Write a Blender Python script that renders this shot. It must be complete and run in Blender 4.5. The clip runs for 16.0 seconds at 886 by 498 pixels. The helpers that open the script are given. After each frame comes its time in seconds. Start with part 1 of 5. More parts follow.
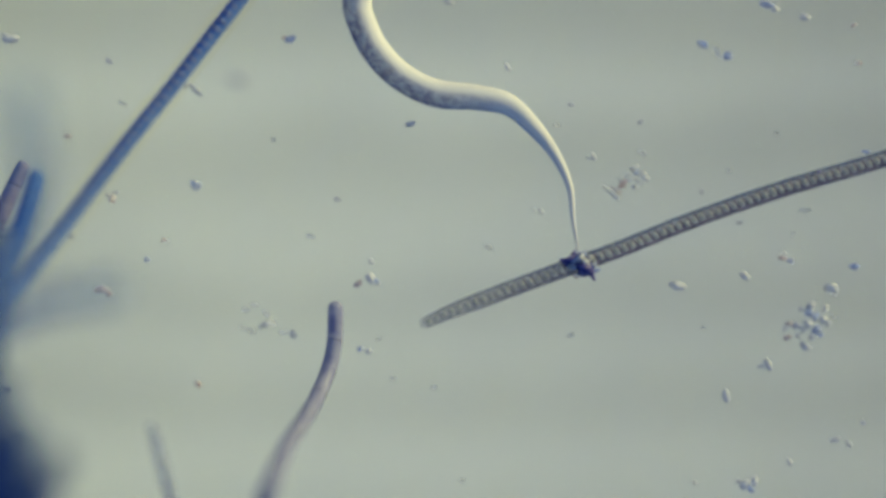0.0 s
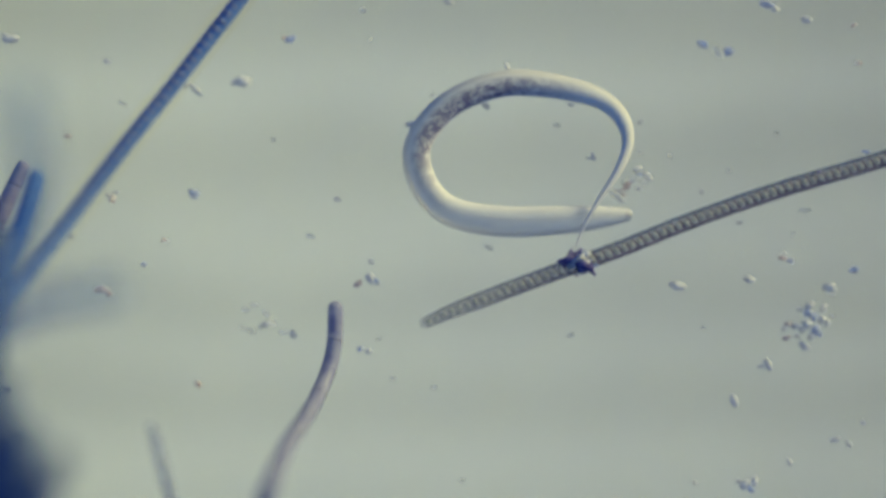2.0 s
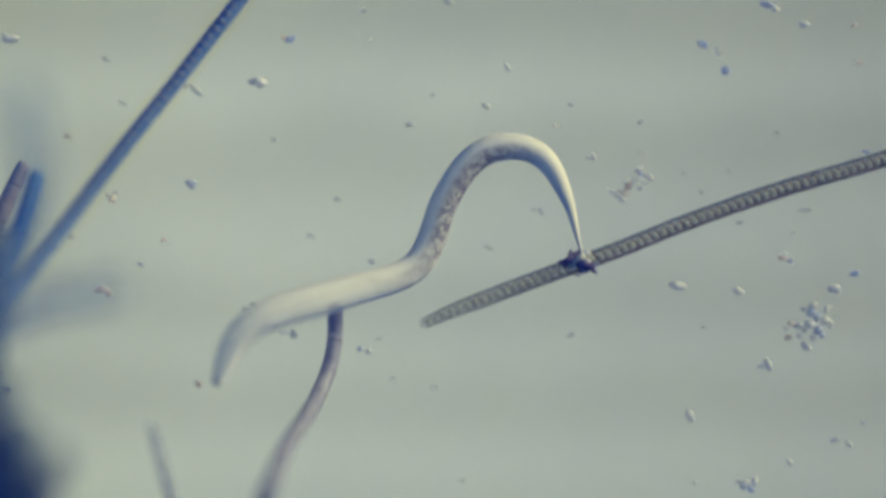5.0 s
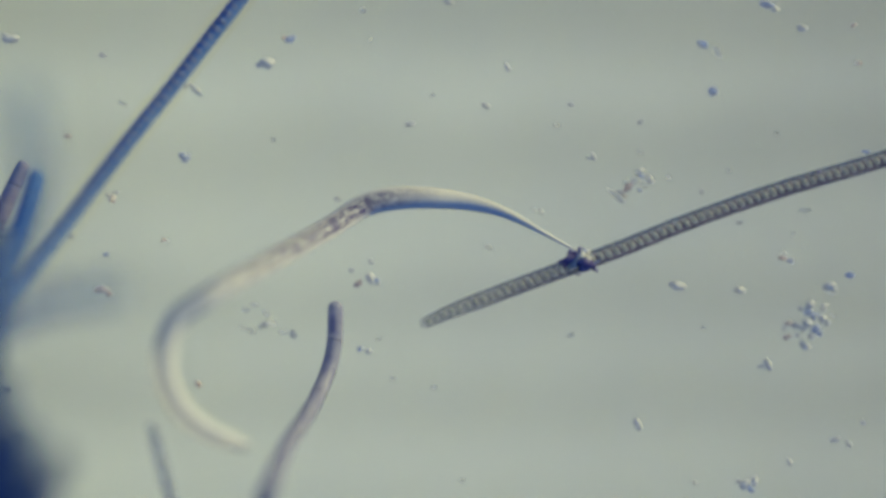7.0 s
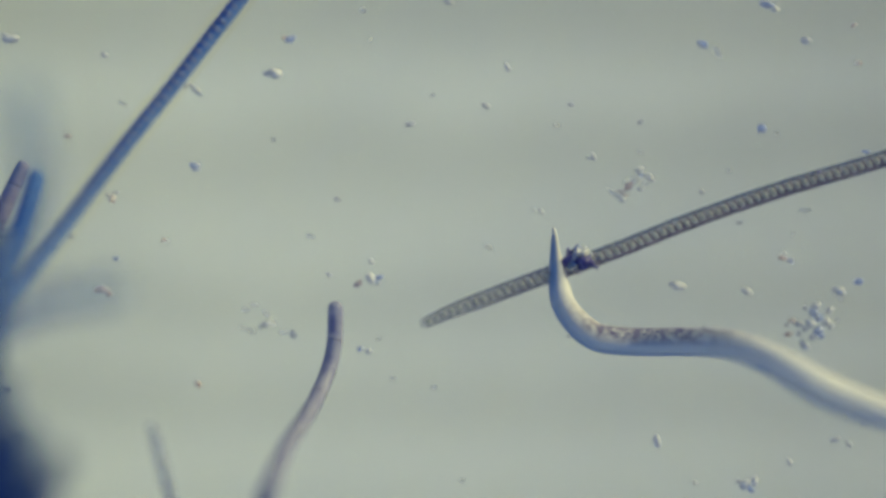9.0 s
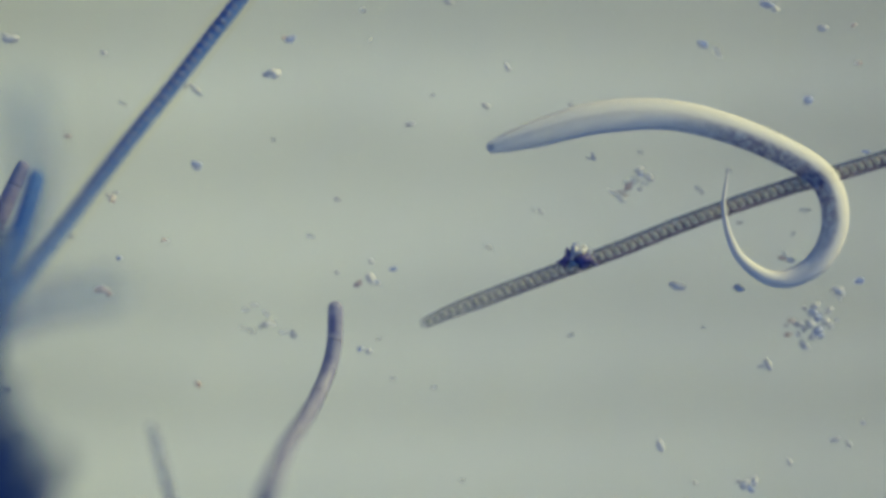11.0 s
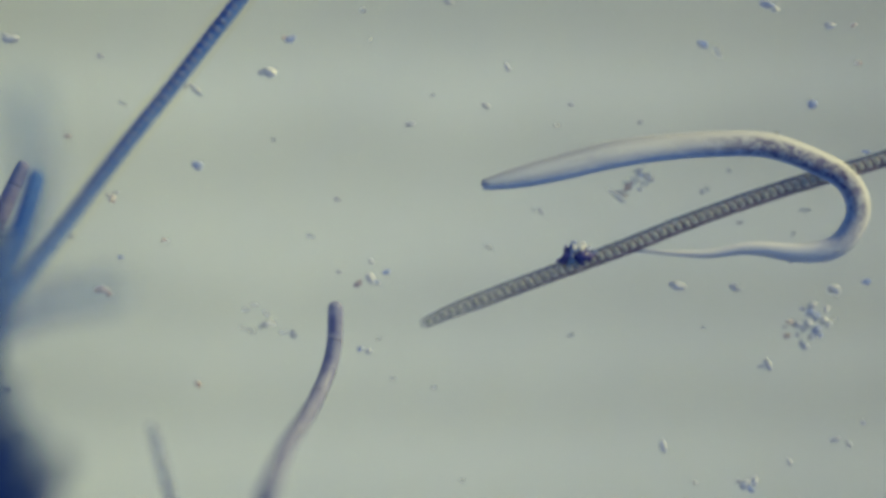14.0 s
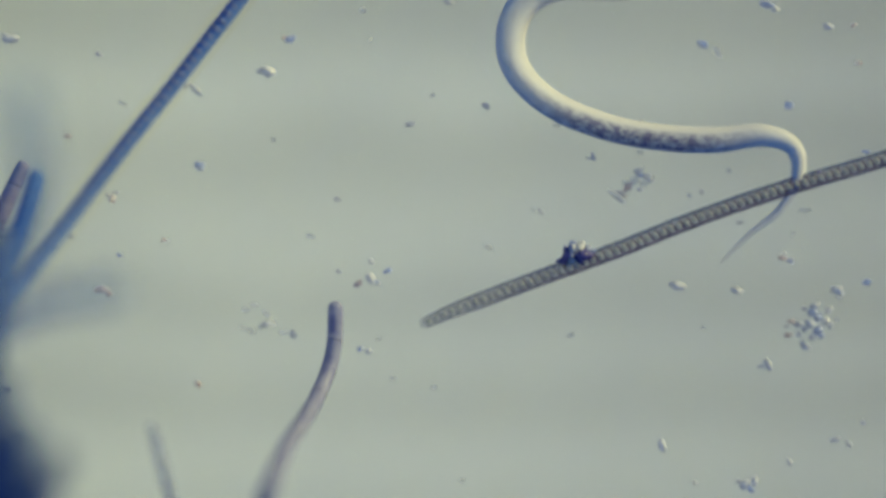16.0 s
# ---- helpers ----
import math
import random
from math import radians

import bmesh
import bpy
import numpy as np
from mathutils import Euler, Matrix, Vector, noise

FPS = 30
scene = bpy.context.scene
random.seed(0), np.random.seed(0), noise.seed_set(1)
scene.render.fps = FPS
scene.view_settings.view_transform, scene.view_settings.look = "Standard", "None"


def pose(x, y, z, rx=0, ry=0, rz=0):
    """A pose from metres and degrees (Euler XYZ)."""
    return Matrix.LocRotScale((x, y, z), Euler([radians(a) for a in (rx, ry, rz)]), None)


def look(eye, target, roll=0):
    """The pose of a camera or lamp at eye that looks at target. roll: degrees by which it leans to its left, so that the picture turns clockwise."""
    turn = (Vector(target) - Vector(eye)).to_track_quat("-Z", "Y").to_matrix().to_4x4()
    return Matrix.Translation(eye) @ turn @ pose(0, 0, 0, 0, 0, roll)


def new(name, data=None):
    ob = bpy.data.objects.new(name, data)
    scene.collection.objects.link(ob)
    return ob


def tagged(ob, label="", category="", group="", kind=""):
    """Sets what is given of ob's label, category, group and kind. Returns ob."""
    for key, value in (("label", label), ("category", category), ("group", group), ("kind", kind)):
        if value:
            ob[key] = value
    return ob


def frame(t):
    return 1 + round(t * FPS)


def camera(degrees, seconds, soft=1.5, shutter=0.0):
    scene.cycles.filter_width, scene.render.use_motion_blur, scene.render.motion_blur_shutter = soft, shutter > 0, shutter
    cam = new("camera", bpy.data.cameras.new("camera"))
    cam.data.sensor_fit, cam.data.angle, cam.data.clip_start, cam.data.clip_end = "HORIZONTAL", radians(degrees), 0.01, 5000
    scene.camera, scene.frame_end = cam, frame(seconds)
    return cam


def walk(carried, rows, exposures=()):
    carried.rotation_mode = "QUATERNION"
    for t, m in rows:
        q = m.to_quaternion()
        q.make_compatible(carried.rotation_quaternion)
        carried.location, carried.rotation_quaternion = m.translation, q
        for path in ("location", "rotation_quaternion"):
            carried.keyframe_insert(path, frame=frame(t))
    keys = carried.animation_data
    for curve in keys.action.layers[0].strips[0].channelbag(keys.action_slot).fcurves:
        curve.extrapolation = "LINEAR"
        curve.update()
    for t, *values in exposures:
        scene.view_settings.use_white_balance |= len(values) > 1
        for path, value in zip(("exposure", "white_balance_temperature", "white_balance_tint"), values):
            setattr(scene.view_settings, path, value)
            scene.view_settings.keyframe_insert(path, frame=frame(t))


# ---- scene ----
# A water film on a microscope slide, enlarged so that the field is 1.57 m wide: plan in x and y, the lens straight above.
HEIGHT = 4.446
cam = camera(20.0, 16.0, soft=3.5)
cam.data.dof.use_dof = True
cam.data.dof.focus_distance = HEIGHT - 0.045
cam.data.dof.aperture_fstop = 0.155
walk(cam, [(0.0, pose(0, 0, HEIGHT)), (16.0, pose(0, 0, HEIGHT))])

# ---- light: the field lamp under the diffuser, an oblique lamp beam, dim blue surroundings ----
world = bpy.data.worlds.new("surroundings")
scene.world = world
world.use_nodes = True
world.node_tree.nodes["Background"].inputs["Color"].default_value = (0.13, 0.36, 1.0, 1)
world.node_tree.nodes["Background"].inputs["Strength"].default_value = 0.285


def lamp(name, kind, m, energy, colour):
    data = bpy.data.lights.new(name, kind)
    data.energy, data.color = energy, colour
    ob = new(name, data)
    ob.matrix_world = m
    return ob


beam = lamp("oblique_beam", "SUN", look((3.0, 1.95, 0.8), (0, 0, 0)), 3.25, (1.0, 0.93, 0.42))
beam.data.angle = radians(20)
field = lamp("field_lamp", "AREA", pose(-0.38, 0.16, -3.0, 180), 7.6, (0.975, 1.09, 1.185))
field.data.shape, field.data.size, field.data.size_y = "RECTANGLE", 1.6, 1.3


# ---- materials ----
def material(name, colour, rough=0.5, see=0.0, spec=0.4):
    mat = bpy.data.materials.new(name)
    mat.use_nodes = True
    nt = mat.node_tree
    b = nt.nodes["Principled BSDF"]
    b.inputs["Base Color"].default_value = (*colour, 1)
    b.inputs["Roughness"].default_value = rough
    b.inputs["Specular IOR Level"].default_value = spec
    if see:
        mix, clear = nt.nodes.new("ShaderNodeMixShader"), nt.nodes.new("ShaderNodeBsdfTransparent")
        mix.inputs[0].default_value = see
        nt.links.new(b.outputs[0], mix.inputs[1])
        nt.links.new(clear.outputs[0], mix.inputs[2])
        nt.links.new(mix.outputs[0], nt.nodes["Material Output"].inputs["Surface"])
    return mat


def add(mat, kind, **inputs):
    node = mat.node_tree.nodes.new(kind)
    for key, value in inputs.items():
        node.inputs[key.replace("_", " ")].default_value = value
    return node


def blend(mat, fac, a, b, lo=0.4, hi=0.6):
    """A ramp from colour a to colour b over a value between lo and hi."""
    ramp = mat.node_tree.nodes.new("ShaderNodeValToRGB")
    ramp.color_ramp.elements[0].position, ramp.color_ramp.elements[0].color = lo, (*a, 1)
    ramp.color_ramp.elements[1].position, ramp.color_ramp.elements[1].color = hi, (*b, 1)
    mat.node_tree.links.new(fac, ramp.inputs[0])
    return ramp.outputs[0]


def mottled(name, a, b, scale=60.0, rough=0.5, see=0.0, bump=0.4, stretch=(1, 1, 1), lo=0.4, hi=0.62, spec=0.4):
    """Two colours mixed by fine noise, with relief at two scales; every object gets its own patch of noise."""
    mat = material(name, a, rough, see, spec)
    nt = mat.node_tree
    b_node = nt.nodes["Principled BSDF"]
    place, info = add(mat, "ShaderNodeTexCoord"), add(mat, "ShaderNodeObjectInfo")
    mapping = add(mat, "ShaderNodeMapping", Scale=stretch)
    shift = add(mat, "ShaderNodeVectorMath")
    shift.operation = "ADD"
    nt.links.new(place.outputs["Object"], mapping.inputs["Vector"])
    nt.links.new(mapping.outputs[0], shift.inputs[0])
    nt.links.new(info.outputs["Random"], shift.inputs[1])
    fine = add(mat, "ShaderNodeTexNoise", Scale=scale, Detail=4.0)
    nt.links.new(shift.outputs[0], fine.inputs["Vector"])
    nt.links.new(blend(mat, fine.outputs["Fac"], a, b, lo, hi), b_node.inputs["Base Color"])
    relief = add(mat, "ShaderNodeBump", Strength=bump, Distance=0.004)
    nt.links.new(fine.outputs["Fac"], relief.inputs["Height"])
    nt.links.new(relief.outputs[0], b_node.inputs["Normal"])
    return mat


def paler_to_tip(mat, at_tip, beyond):
    """How much a filament's wall lets through, from its young tip to its grown part."""
    nt = mat.node_tree
    place, split = add(mat, "ShaderNodeNewGeometry"), add(mat, "ShaderNodeSeparateXYZ")
    nt.links.new(place.outputs["Position"], split.inputs[0])
    see = add(mat, "ShaderNodeMapRange", From_Min=-0.03, From_Max=0.24, To_Min=at_tip, To_Max=beyond)
    nt.links.new(split.outputs["X"], see.inputs["Value"])
    mix = [n for n in nt.nodes if n.type == "MIX_SHADER"][0]
    nt.links.new(see.outputs[0], mix.inputs[0])


def worm_skin():
    """Pale clear cuticle; dark gut granules along the middle of the body, from the stored places along and round it."""
    mat = material("cuticle", (0.86, 0.86, 0.82), 0.5, 0.3, 0.12)
    nt = mat.node_tree
    b = nt.nodes["Principled BSDF"]
    along, round_ = add(mat, "ShaderNodeAttribute"), add(mat, "ShaderNodeAttribute")
    along.attribute_name, round_.attribute_name = "along", "turn"
    place = add(mat, "ShaderNodeCombineXYZ")
    for out, size, k in ((along, 1.15, 0), (round_, 0.03, 1)):
        times = add(mat, "ShaderNodeMath")
        times.operation = "MULTIPLY"
        times.inputs[1].default_value = size
        nt.links.new(out.outputs["Fac"], times.inputs[0])
        nt.links.new(times.outputs[0], place.inputs[k])
    grain = add(mat, "ShaderNodeTexNoise", Scale=62.0, Detail=3.0, Roughness=0.6)
    nt.links.new(place.outputs[0], grain.inputs["Vector"])
    spots = add(mat, "ShaderNodeMapRange", From_Min=0.36, From_Max=0.56, To_Min=0.3)
    nt.links.new(grain.outputs["Fac"], spots.inputs["Value"])
    reach = nt.nodes.new("ShaderNodeValToRGB")
    reach.color_ramp.elements[0].position, reach.color_ramp.elements[0].color = 0.3, (0, 0, 0, 1)
    reach.color_ramp.elements[1].position, reach.color_ramp.elements[1].color = 0.44, (1, 1, 1, 1)
    for at, level in ((0.60, 0.9), (0.68, 0.25), (0.74, 0.0)):
        e = reach.color_ramp.elements.new(at)
        e.color = (level, level, level, 1)
    nt.links.new(along.outputs["Fac"], reach.inputs[0])
    # the gut shows as a cord along the back, a little to one side; the angle round the body runs from 0 at that flank over 90 degrees at the back
    turned = add(mat, "ShaderNodeMapRange", From_Min=-2.2, From_Max=3.14)
    nt.links.new(round_.outputs["Fac"], turned.inputs["Value"])
    band = nt.nodes.new("ShaderNodeValToRGB")
    band.color_ramp.elements[0].position, band.color_ramp.elements[0].color = 0.37, (0, 0, 0, 1)
    band.color_ramp.elements[1].position, band.color_ramp.elements[1].color = 0.46, (1, 1, 1, 1)
    for at, level in ((0.66, 1.0), (0.75, 0.0)):
        e = band.color_ramp.elements.new(at)
        e.color = (level, level, level, 1)
    nt.links.new(turned.outputs[0], band.inputs[0])
    m1, m2 = add(mat, "ShaderNodeMath"), add(mat, "ShaderNodeMath")
    m1.operation = m2.operation = "MULTIPLY"
    nt.links.new(spots.outputs[0], m1.inputs[0])
    nt.links.new(reach.outputs[0], m1.inputs[1])
    nt.links.new(m1.outputs[0], m2.inputs[0])
    nt.links.new(band.outputs[0], m2.inputs[1])
    nt.links.new(blend(mat, m2.outputs[0], (0.92, 0.9, 0.86), (0.12, 0.1, 0.26), 0.0, 1.0), b.inputs["Base Color"])
    # the gut is denser than the clear front part; the belly is clearest
    see = blend(mat, along.outputs["Fac"], (0.27, 0.27, 0.27), (0.5, 0.5, 0.5), 0.6, 0.82)
    across, belly, most = add(mat, "ShaderNodeMath"), add(mat, "ShaderNodeMapRange", From_Min=2.0, From_Max=2.25, To_Max=0.94), add(mat, "ShaderNodeMath")
    across.operation, most.operation = "SUBTRACT", "MAXIMUM"
    across.inputs[1].default_value = math.pi / 2
    off = add(mat, "ShaderNodeMath")
    off.operation = "ABSOLUTE"
    nt.links.new(round_.outputs["Fac"], across.inputs[0])
    nt.links.new(across.outputs[0], off.inputs[0])
    nt.links.new(off.outputs[0], belly.inputs["Value"])
    nt.links.new(belly.outputs[0], most.inputs[0])
    # rim shading put into the wall: less see-through by angle towards the flanks
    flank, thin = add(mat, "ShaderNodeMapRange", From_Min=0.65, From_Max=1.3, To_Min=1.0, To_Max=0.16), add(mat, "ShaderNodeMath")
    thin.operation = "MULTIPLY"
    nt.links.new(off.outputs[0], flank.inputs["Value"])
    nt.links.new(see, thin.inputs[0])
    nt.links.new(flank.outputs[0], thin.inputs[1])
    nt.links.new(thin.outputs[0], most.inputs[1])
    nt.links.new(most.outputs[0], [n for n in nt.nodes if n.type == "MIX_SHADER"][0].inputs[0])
    relief = add(mat, "ShaderNodeBump", Strength=0.25, Distance=0.004)
    nt.links.new(grain.outputs["Fac"], relief.inputs["Height"])
    nt.links.new(relief.outputs[0], b.inputs["Normal"])
    return mat


LIGHT_BANDS = ((0.0, 0.84), (0.16, 0.8), (0.25, 0.98), (0.34, 0.8), (0.42, 0.9), (0.5, 0.94), (0.582, 0.82), (0.645, 0.95), (0.725, 0.84), (0.8, 1.0), (1.0, 0.94))


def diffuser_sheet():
    """Opal sheet that only passes light on; uneven light is put into its colour."""
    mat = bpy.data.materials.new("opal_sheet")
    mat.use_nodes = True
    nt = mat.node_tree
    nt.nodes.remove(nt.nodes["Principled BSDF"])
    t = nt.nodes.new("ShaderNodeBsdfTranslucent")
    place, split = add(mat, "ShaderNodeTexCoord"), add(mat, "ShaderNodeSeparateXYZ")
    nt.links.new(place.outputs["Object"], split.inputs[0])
    # long soft bands of brighter and dimmer light as colour, a little wavy
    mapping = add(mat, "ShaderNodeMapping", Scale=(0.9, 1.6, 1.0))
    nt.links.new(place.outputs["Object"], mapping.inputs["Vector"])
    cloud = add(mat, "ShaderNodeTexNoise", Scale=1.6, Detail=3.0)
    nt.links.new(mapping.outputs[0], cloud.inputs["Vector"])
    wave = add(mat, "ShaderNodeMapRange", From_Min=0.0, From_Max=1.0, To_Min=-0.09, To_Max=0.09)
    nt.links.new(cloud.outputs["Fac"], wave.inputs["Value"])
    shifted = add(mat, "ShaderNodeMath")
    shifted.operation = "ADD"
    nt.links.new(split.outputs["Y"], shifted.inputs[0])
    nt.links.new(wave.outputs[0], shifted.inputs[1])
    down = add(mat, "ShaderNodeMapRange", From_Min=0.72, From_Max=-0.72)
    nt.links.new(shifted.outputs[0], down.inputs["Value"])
    light_band = nt.nodes.new("ShaderNodeValToRGB")
    light_band.color_ramp.interpolation = "EASE"
    for k, (at, v) in enumerate(LIGHT_BANDS):
        e = light_band.color_ramp.elements[k] if k < 2 else light_band.color_ramp.elements.new(at)
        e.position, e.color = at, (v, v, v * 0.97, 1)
    nt.links.new(down.outputs[0], light_band.inputs[0])
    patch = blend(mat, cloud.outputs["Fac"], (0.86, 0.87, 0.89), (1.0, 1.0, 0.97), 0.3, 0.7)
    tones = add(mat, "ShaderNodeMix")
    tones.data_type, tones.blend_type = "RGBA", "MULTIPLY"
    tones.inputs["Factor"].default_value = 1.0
    nt.links.new(light_band.outputs[0], tones.inputs[6])
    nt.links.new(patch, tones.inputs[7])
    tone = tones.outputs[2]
    # the light's yellower side, put into the sheet's colour
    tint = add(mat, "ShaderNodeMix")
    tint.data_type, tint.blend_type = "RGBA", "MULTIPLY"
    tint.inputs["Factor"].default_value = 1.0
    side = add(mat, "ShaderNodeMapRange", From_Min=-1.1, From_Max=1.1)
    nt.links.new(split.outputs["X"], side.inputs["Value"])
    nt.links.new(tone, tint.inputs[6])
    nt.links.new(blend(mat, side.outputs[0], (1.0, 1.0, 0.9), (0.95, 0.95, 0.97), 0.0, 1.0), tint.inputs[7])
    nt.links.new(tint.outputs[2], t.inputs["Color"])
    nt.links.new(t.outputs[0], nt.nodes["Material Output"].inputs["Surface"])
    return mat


def clear_glass():
    mat = material("slide_glass", (0.98, 1.0, 0.99), 0.0)
    b = mat.node_tree.nodes["Principled BSDF"]
    b.inputs["Transmission Weight"].default_value, b.inputs["IOR"].default_value = 1.0, 1.1
    return mat


SKIN = worm_skin()
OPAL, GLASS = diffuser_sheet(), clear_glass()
SHEATH = mottled("clear_sheath", (0.4, 0.3, 0.4), (0.5, 0.38, 0.46), 45, 0.4, 0.86)
WALL = mottled("grey_wall", (0.26, 0.14, 0.24), (0.37, 0.25, 0.34), 60, 0.5, 0.3)
paler_to_tip(WALL, 0.82, 0.47)
CELL = mottled("olive_cell", (0.78, 0.82, 0.62), (0.88, 0.9, 0.74), 70, 0.3, 0.45)
BLUE_SHEATH = mottled("blue_grey_sheath", (0.08, 0.21, 0.62), (0.15, 0.29, 0.7), 40, 0.5, 0.1)
BLUE_CELL = mottled("blue_grey_cell", (0.16, 0.26, 0.58), (0.3, 0.37, 0.68), 60, 0.5, 0.12)
DARK_BLUE = mottled("dark_blue_sheath", (0.09, 0.15, 0.3), (0.15, 0.22, 0.4), 30, 0.5, 0.4)
PLUM_SHEATH = mottled("plum_sheath", (0.33, 0.33, 0.56), (0.44, 0.45, 0.64), 40, 0.4, 0.38)
PLUM_CELL = mottled("plum_cell", (0.42, 0.42, 0.6), (0.52, 0.52, 0.66), 60, 0.4, 0.44)
FADED = mottled("faded_blue_grey_sheath", (0.28, 0.33, 0.56), (0.4, 0.44, 0.62), 40, 0.4, 0.76)
FADED_CELL = mottled("faded_cell", (0.4, 0.44, 0.6), (0.5, 0.52, 0.64), 40, 0.4, 0.93)
DARK_PLUM = mottled("dark_plum_sheath", (0.4, 0.34, 0.5), (0.52, 0.46, 0.58), 40, 0.4, 0.15)
# the lens's blue edge fringe, put into the colour of one side wall
FRINGE_WALL = mottled("blue_fringe_wall", (0.12, 0.22, 0.36), (0.2, 0.32, 0.46), 60, 0.5, 0.3)
paler_to_tip(FRINGE_WALL, 0.8, 0.5)
PLUM_JOINT = mottled("plum_joint", (0.3, 0.23, 0.38), (0.4, 0.33, 0.46), 60, 0.5, 0.55)
PALE = mottled("pale_grain", (0.9, 0.9, 0.9), (0.97, 0.97, 0.95), 40, 0.15, 0.36, spec=0.8)
GLASSY = mottled("glassy_grain", (0.9, 0.9, 0.9), (0.97, 0.97, 0.95), 40, 0.15, 0.62, spec=0.8)
BLUE_GRAIN = mottled("blue_grain", (0.4, 0.52, 0.92), (0.78, 0.83, 0.97), 40, 0.15, 0.5, spec=0.8)
RUST_GRAIN = mottled("rust_grain", (0.88, 0.6, 0.54), (0.96, 0.86, 0.8), 40, 0.2, 0.5)
NAVY = mottled("navy_grain", (0.1, 0.09, 0.3), (0.24, 0.21, 0.46), 50, 0.3, 0.2)
GREY_GRAIN = mottled("grey_grain", (0.92, 0.92, 0.92), (0.98, 0.98, 0.97), 40, 0.15, 0.78)
FAINT = mottled("faint_blue_sheath", (0.12, 0.34, 0.72), (0.22, 0.44, 0.78), 30, 0.5, 0.8)
# the lens's yellow edge halo, put in as a faint see-through tint
HALO_TINT = bpy.data.materials.new("halo_tint")
HALO_TINT.use_nodes = True
HALO_TINT.node_tree.nodes.remove(HALO_TINT.node_tree.nodes["Principled BSDF"])
halo_film = HALO_TINT.node_tree.nodes.new("ShaderNodeBsdfTransparent")
halo_film.inputs["Color"].default_value = (1.0, 0.99, 0.95, 1)
HALO_TINT.node_tree.links.new(halo_film.outputs[0], HALO_TINT.node_tree.nodes["Material Output"].inputs["Surface"])
WHITE = material("white_paint", (0.8, 0.8, 0.78), 0.7)


# ---- building helpers ----
def mesh_of(name, bm, mat, smooth=True):
    data = bpy.data.meshes.new(name)
    bm.normal_update()
    bm.to_mesh(data)
    bm.free()
    data.materials.append(mat)
    if smooth:
        data.shade_smooth()
    return data


def part(name, data, parent, m=None, label=""):
    ob = new(name, data)
    ob.parent = parent
    if m is not None:
        ob.matrix_basis = m
    return tagged(ob, label)


def along_curve(points, count):
    """Places at even steps on a smooth curve through the points."""
    p = np.array(points, float)
    q = np.vstack([2 * p[0] - p[1], p, 2 * p[-1] - p[-2]])
    fine = []
    for i in range(1, len(q) - 2):
        a, b, c, d = q[i - 1], q[i], q[i + 1], q[i + 2]
        for u in np.linspace(0, 1, 12, endpoint=False):
            fine.append(0.5 * (2 * b + (c - a) * u + (2 * a - 5 * b + 4 * c - d) * u * u + (3 * b - a - 3 * c + d) * u ** 3))
    fine = np.array(fine + [p[-1]])
    run = np.concatenate([[0], np.cumsum(np.linalg.norm(np.diff(fine, axis=0), axis=1))])
    if np.ndim(count) == 0:
        count = np.linspace(0, run[-1], count)
    else:
        count = np.asarray(count) * run[-1]
    return np.stack([np.interp(count, run, fine[:, k]) for k in range(p.shape[1])], axis=1), run[-1]


def frame_on(place, ahead):
    """A pose at place with x along ahead and z as nearly up as it can be."""
    x = Vector(ahead).normalized()
    y = Vector((0, 0, 1)).cross(x).normalized()
    z = x.cross(y)
    return Matrix.Translation(place) @ Matrix((x, y, z)).transposed().to_4x4()


def tube(bm, places, radii, sides=14):
    rings = []
    for i, (p, r) in enumerate(zip(places, radii)):
        ahead = places[min(i + 1, len(places) - 1)] - places[max(i - 1, 0)]
        m = frame_on(p, ahead)
        rings.append([bm.verts.new(m @ Vector((0, r * math.cos(a), r * math.sin(a)))) for a in (2 * math.pi * k / sides for k in range(sides))])
    for a, b in zip(rings, rings[1:]):
        for k in range(sides):
            bm.faces.new((a[k], a[(k + 1) % sides], b[(k + 1) % sides], b[k]))
    bm.faces.new(rings[0][::-1])
    bm.faces.new(rings[-1])


# ---- the setting ----
def slab(name, mat, size, top, thick, label, category):
    bm = bmesh.new()
    bmesh.ops.create_cube(bm, size=1, matrix=Matrix.Translation((0, 0, top - thick / 2)) @ Matrix.Diagonal((size, size, thick, 1)))
    bmesh.ops.bevel(bm, geom=bm.edges[:], offset=0.01, segments=2, affect="EDGES")
    ob = new(name, mesh_of(name, bm, mat, False))
    return tagged(ob, label, category, kind="structure")


glass = slab("ground", GLASS, 7.0, 0.0, 0.12, "clear glass microscope slide under a water film", "glass slide")
glass.visible_shadow = False
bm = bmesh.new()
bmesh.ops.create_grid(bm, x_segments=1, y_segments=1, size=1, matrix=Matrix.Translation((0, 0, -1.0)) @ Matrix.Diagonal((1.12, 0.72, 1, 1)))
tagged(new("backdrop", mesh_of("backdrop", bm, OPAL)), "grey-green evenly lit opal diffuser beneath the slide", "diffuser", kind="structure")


# unseen open white box added under the diffuser to block and even out light
bm = bmesh.new()
for x, y, sx, sy in ((1.18, 0, 0.1, 1.66), (-1.18, 0, 0.1, 1.66), (0, 0.78, 2.26, 0.1), (0, -0.78, 2.26, 0.1)):
    bmesh.ops.create_cube(bm, size=1, matrix=Matrix.Translation((x, y, -2.1)) @ Matrix.Diagonal((sx, sy, 2.2, 1)))
bmesh.ops.create_cube(bm, size=1, matrix=Matrix.Translation((0, 0, -3.26)) @ Matrix.Diagonal((2.46, 1.66, 0.1, 1)))
tagged(new("wall_light_baffle", mesh_of("light_baffle", bm, WHITE, False)), "matt white open box added under the diffuser to shape its light", "lamp house", kind="structure")


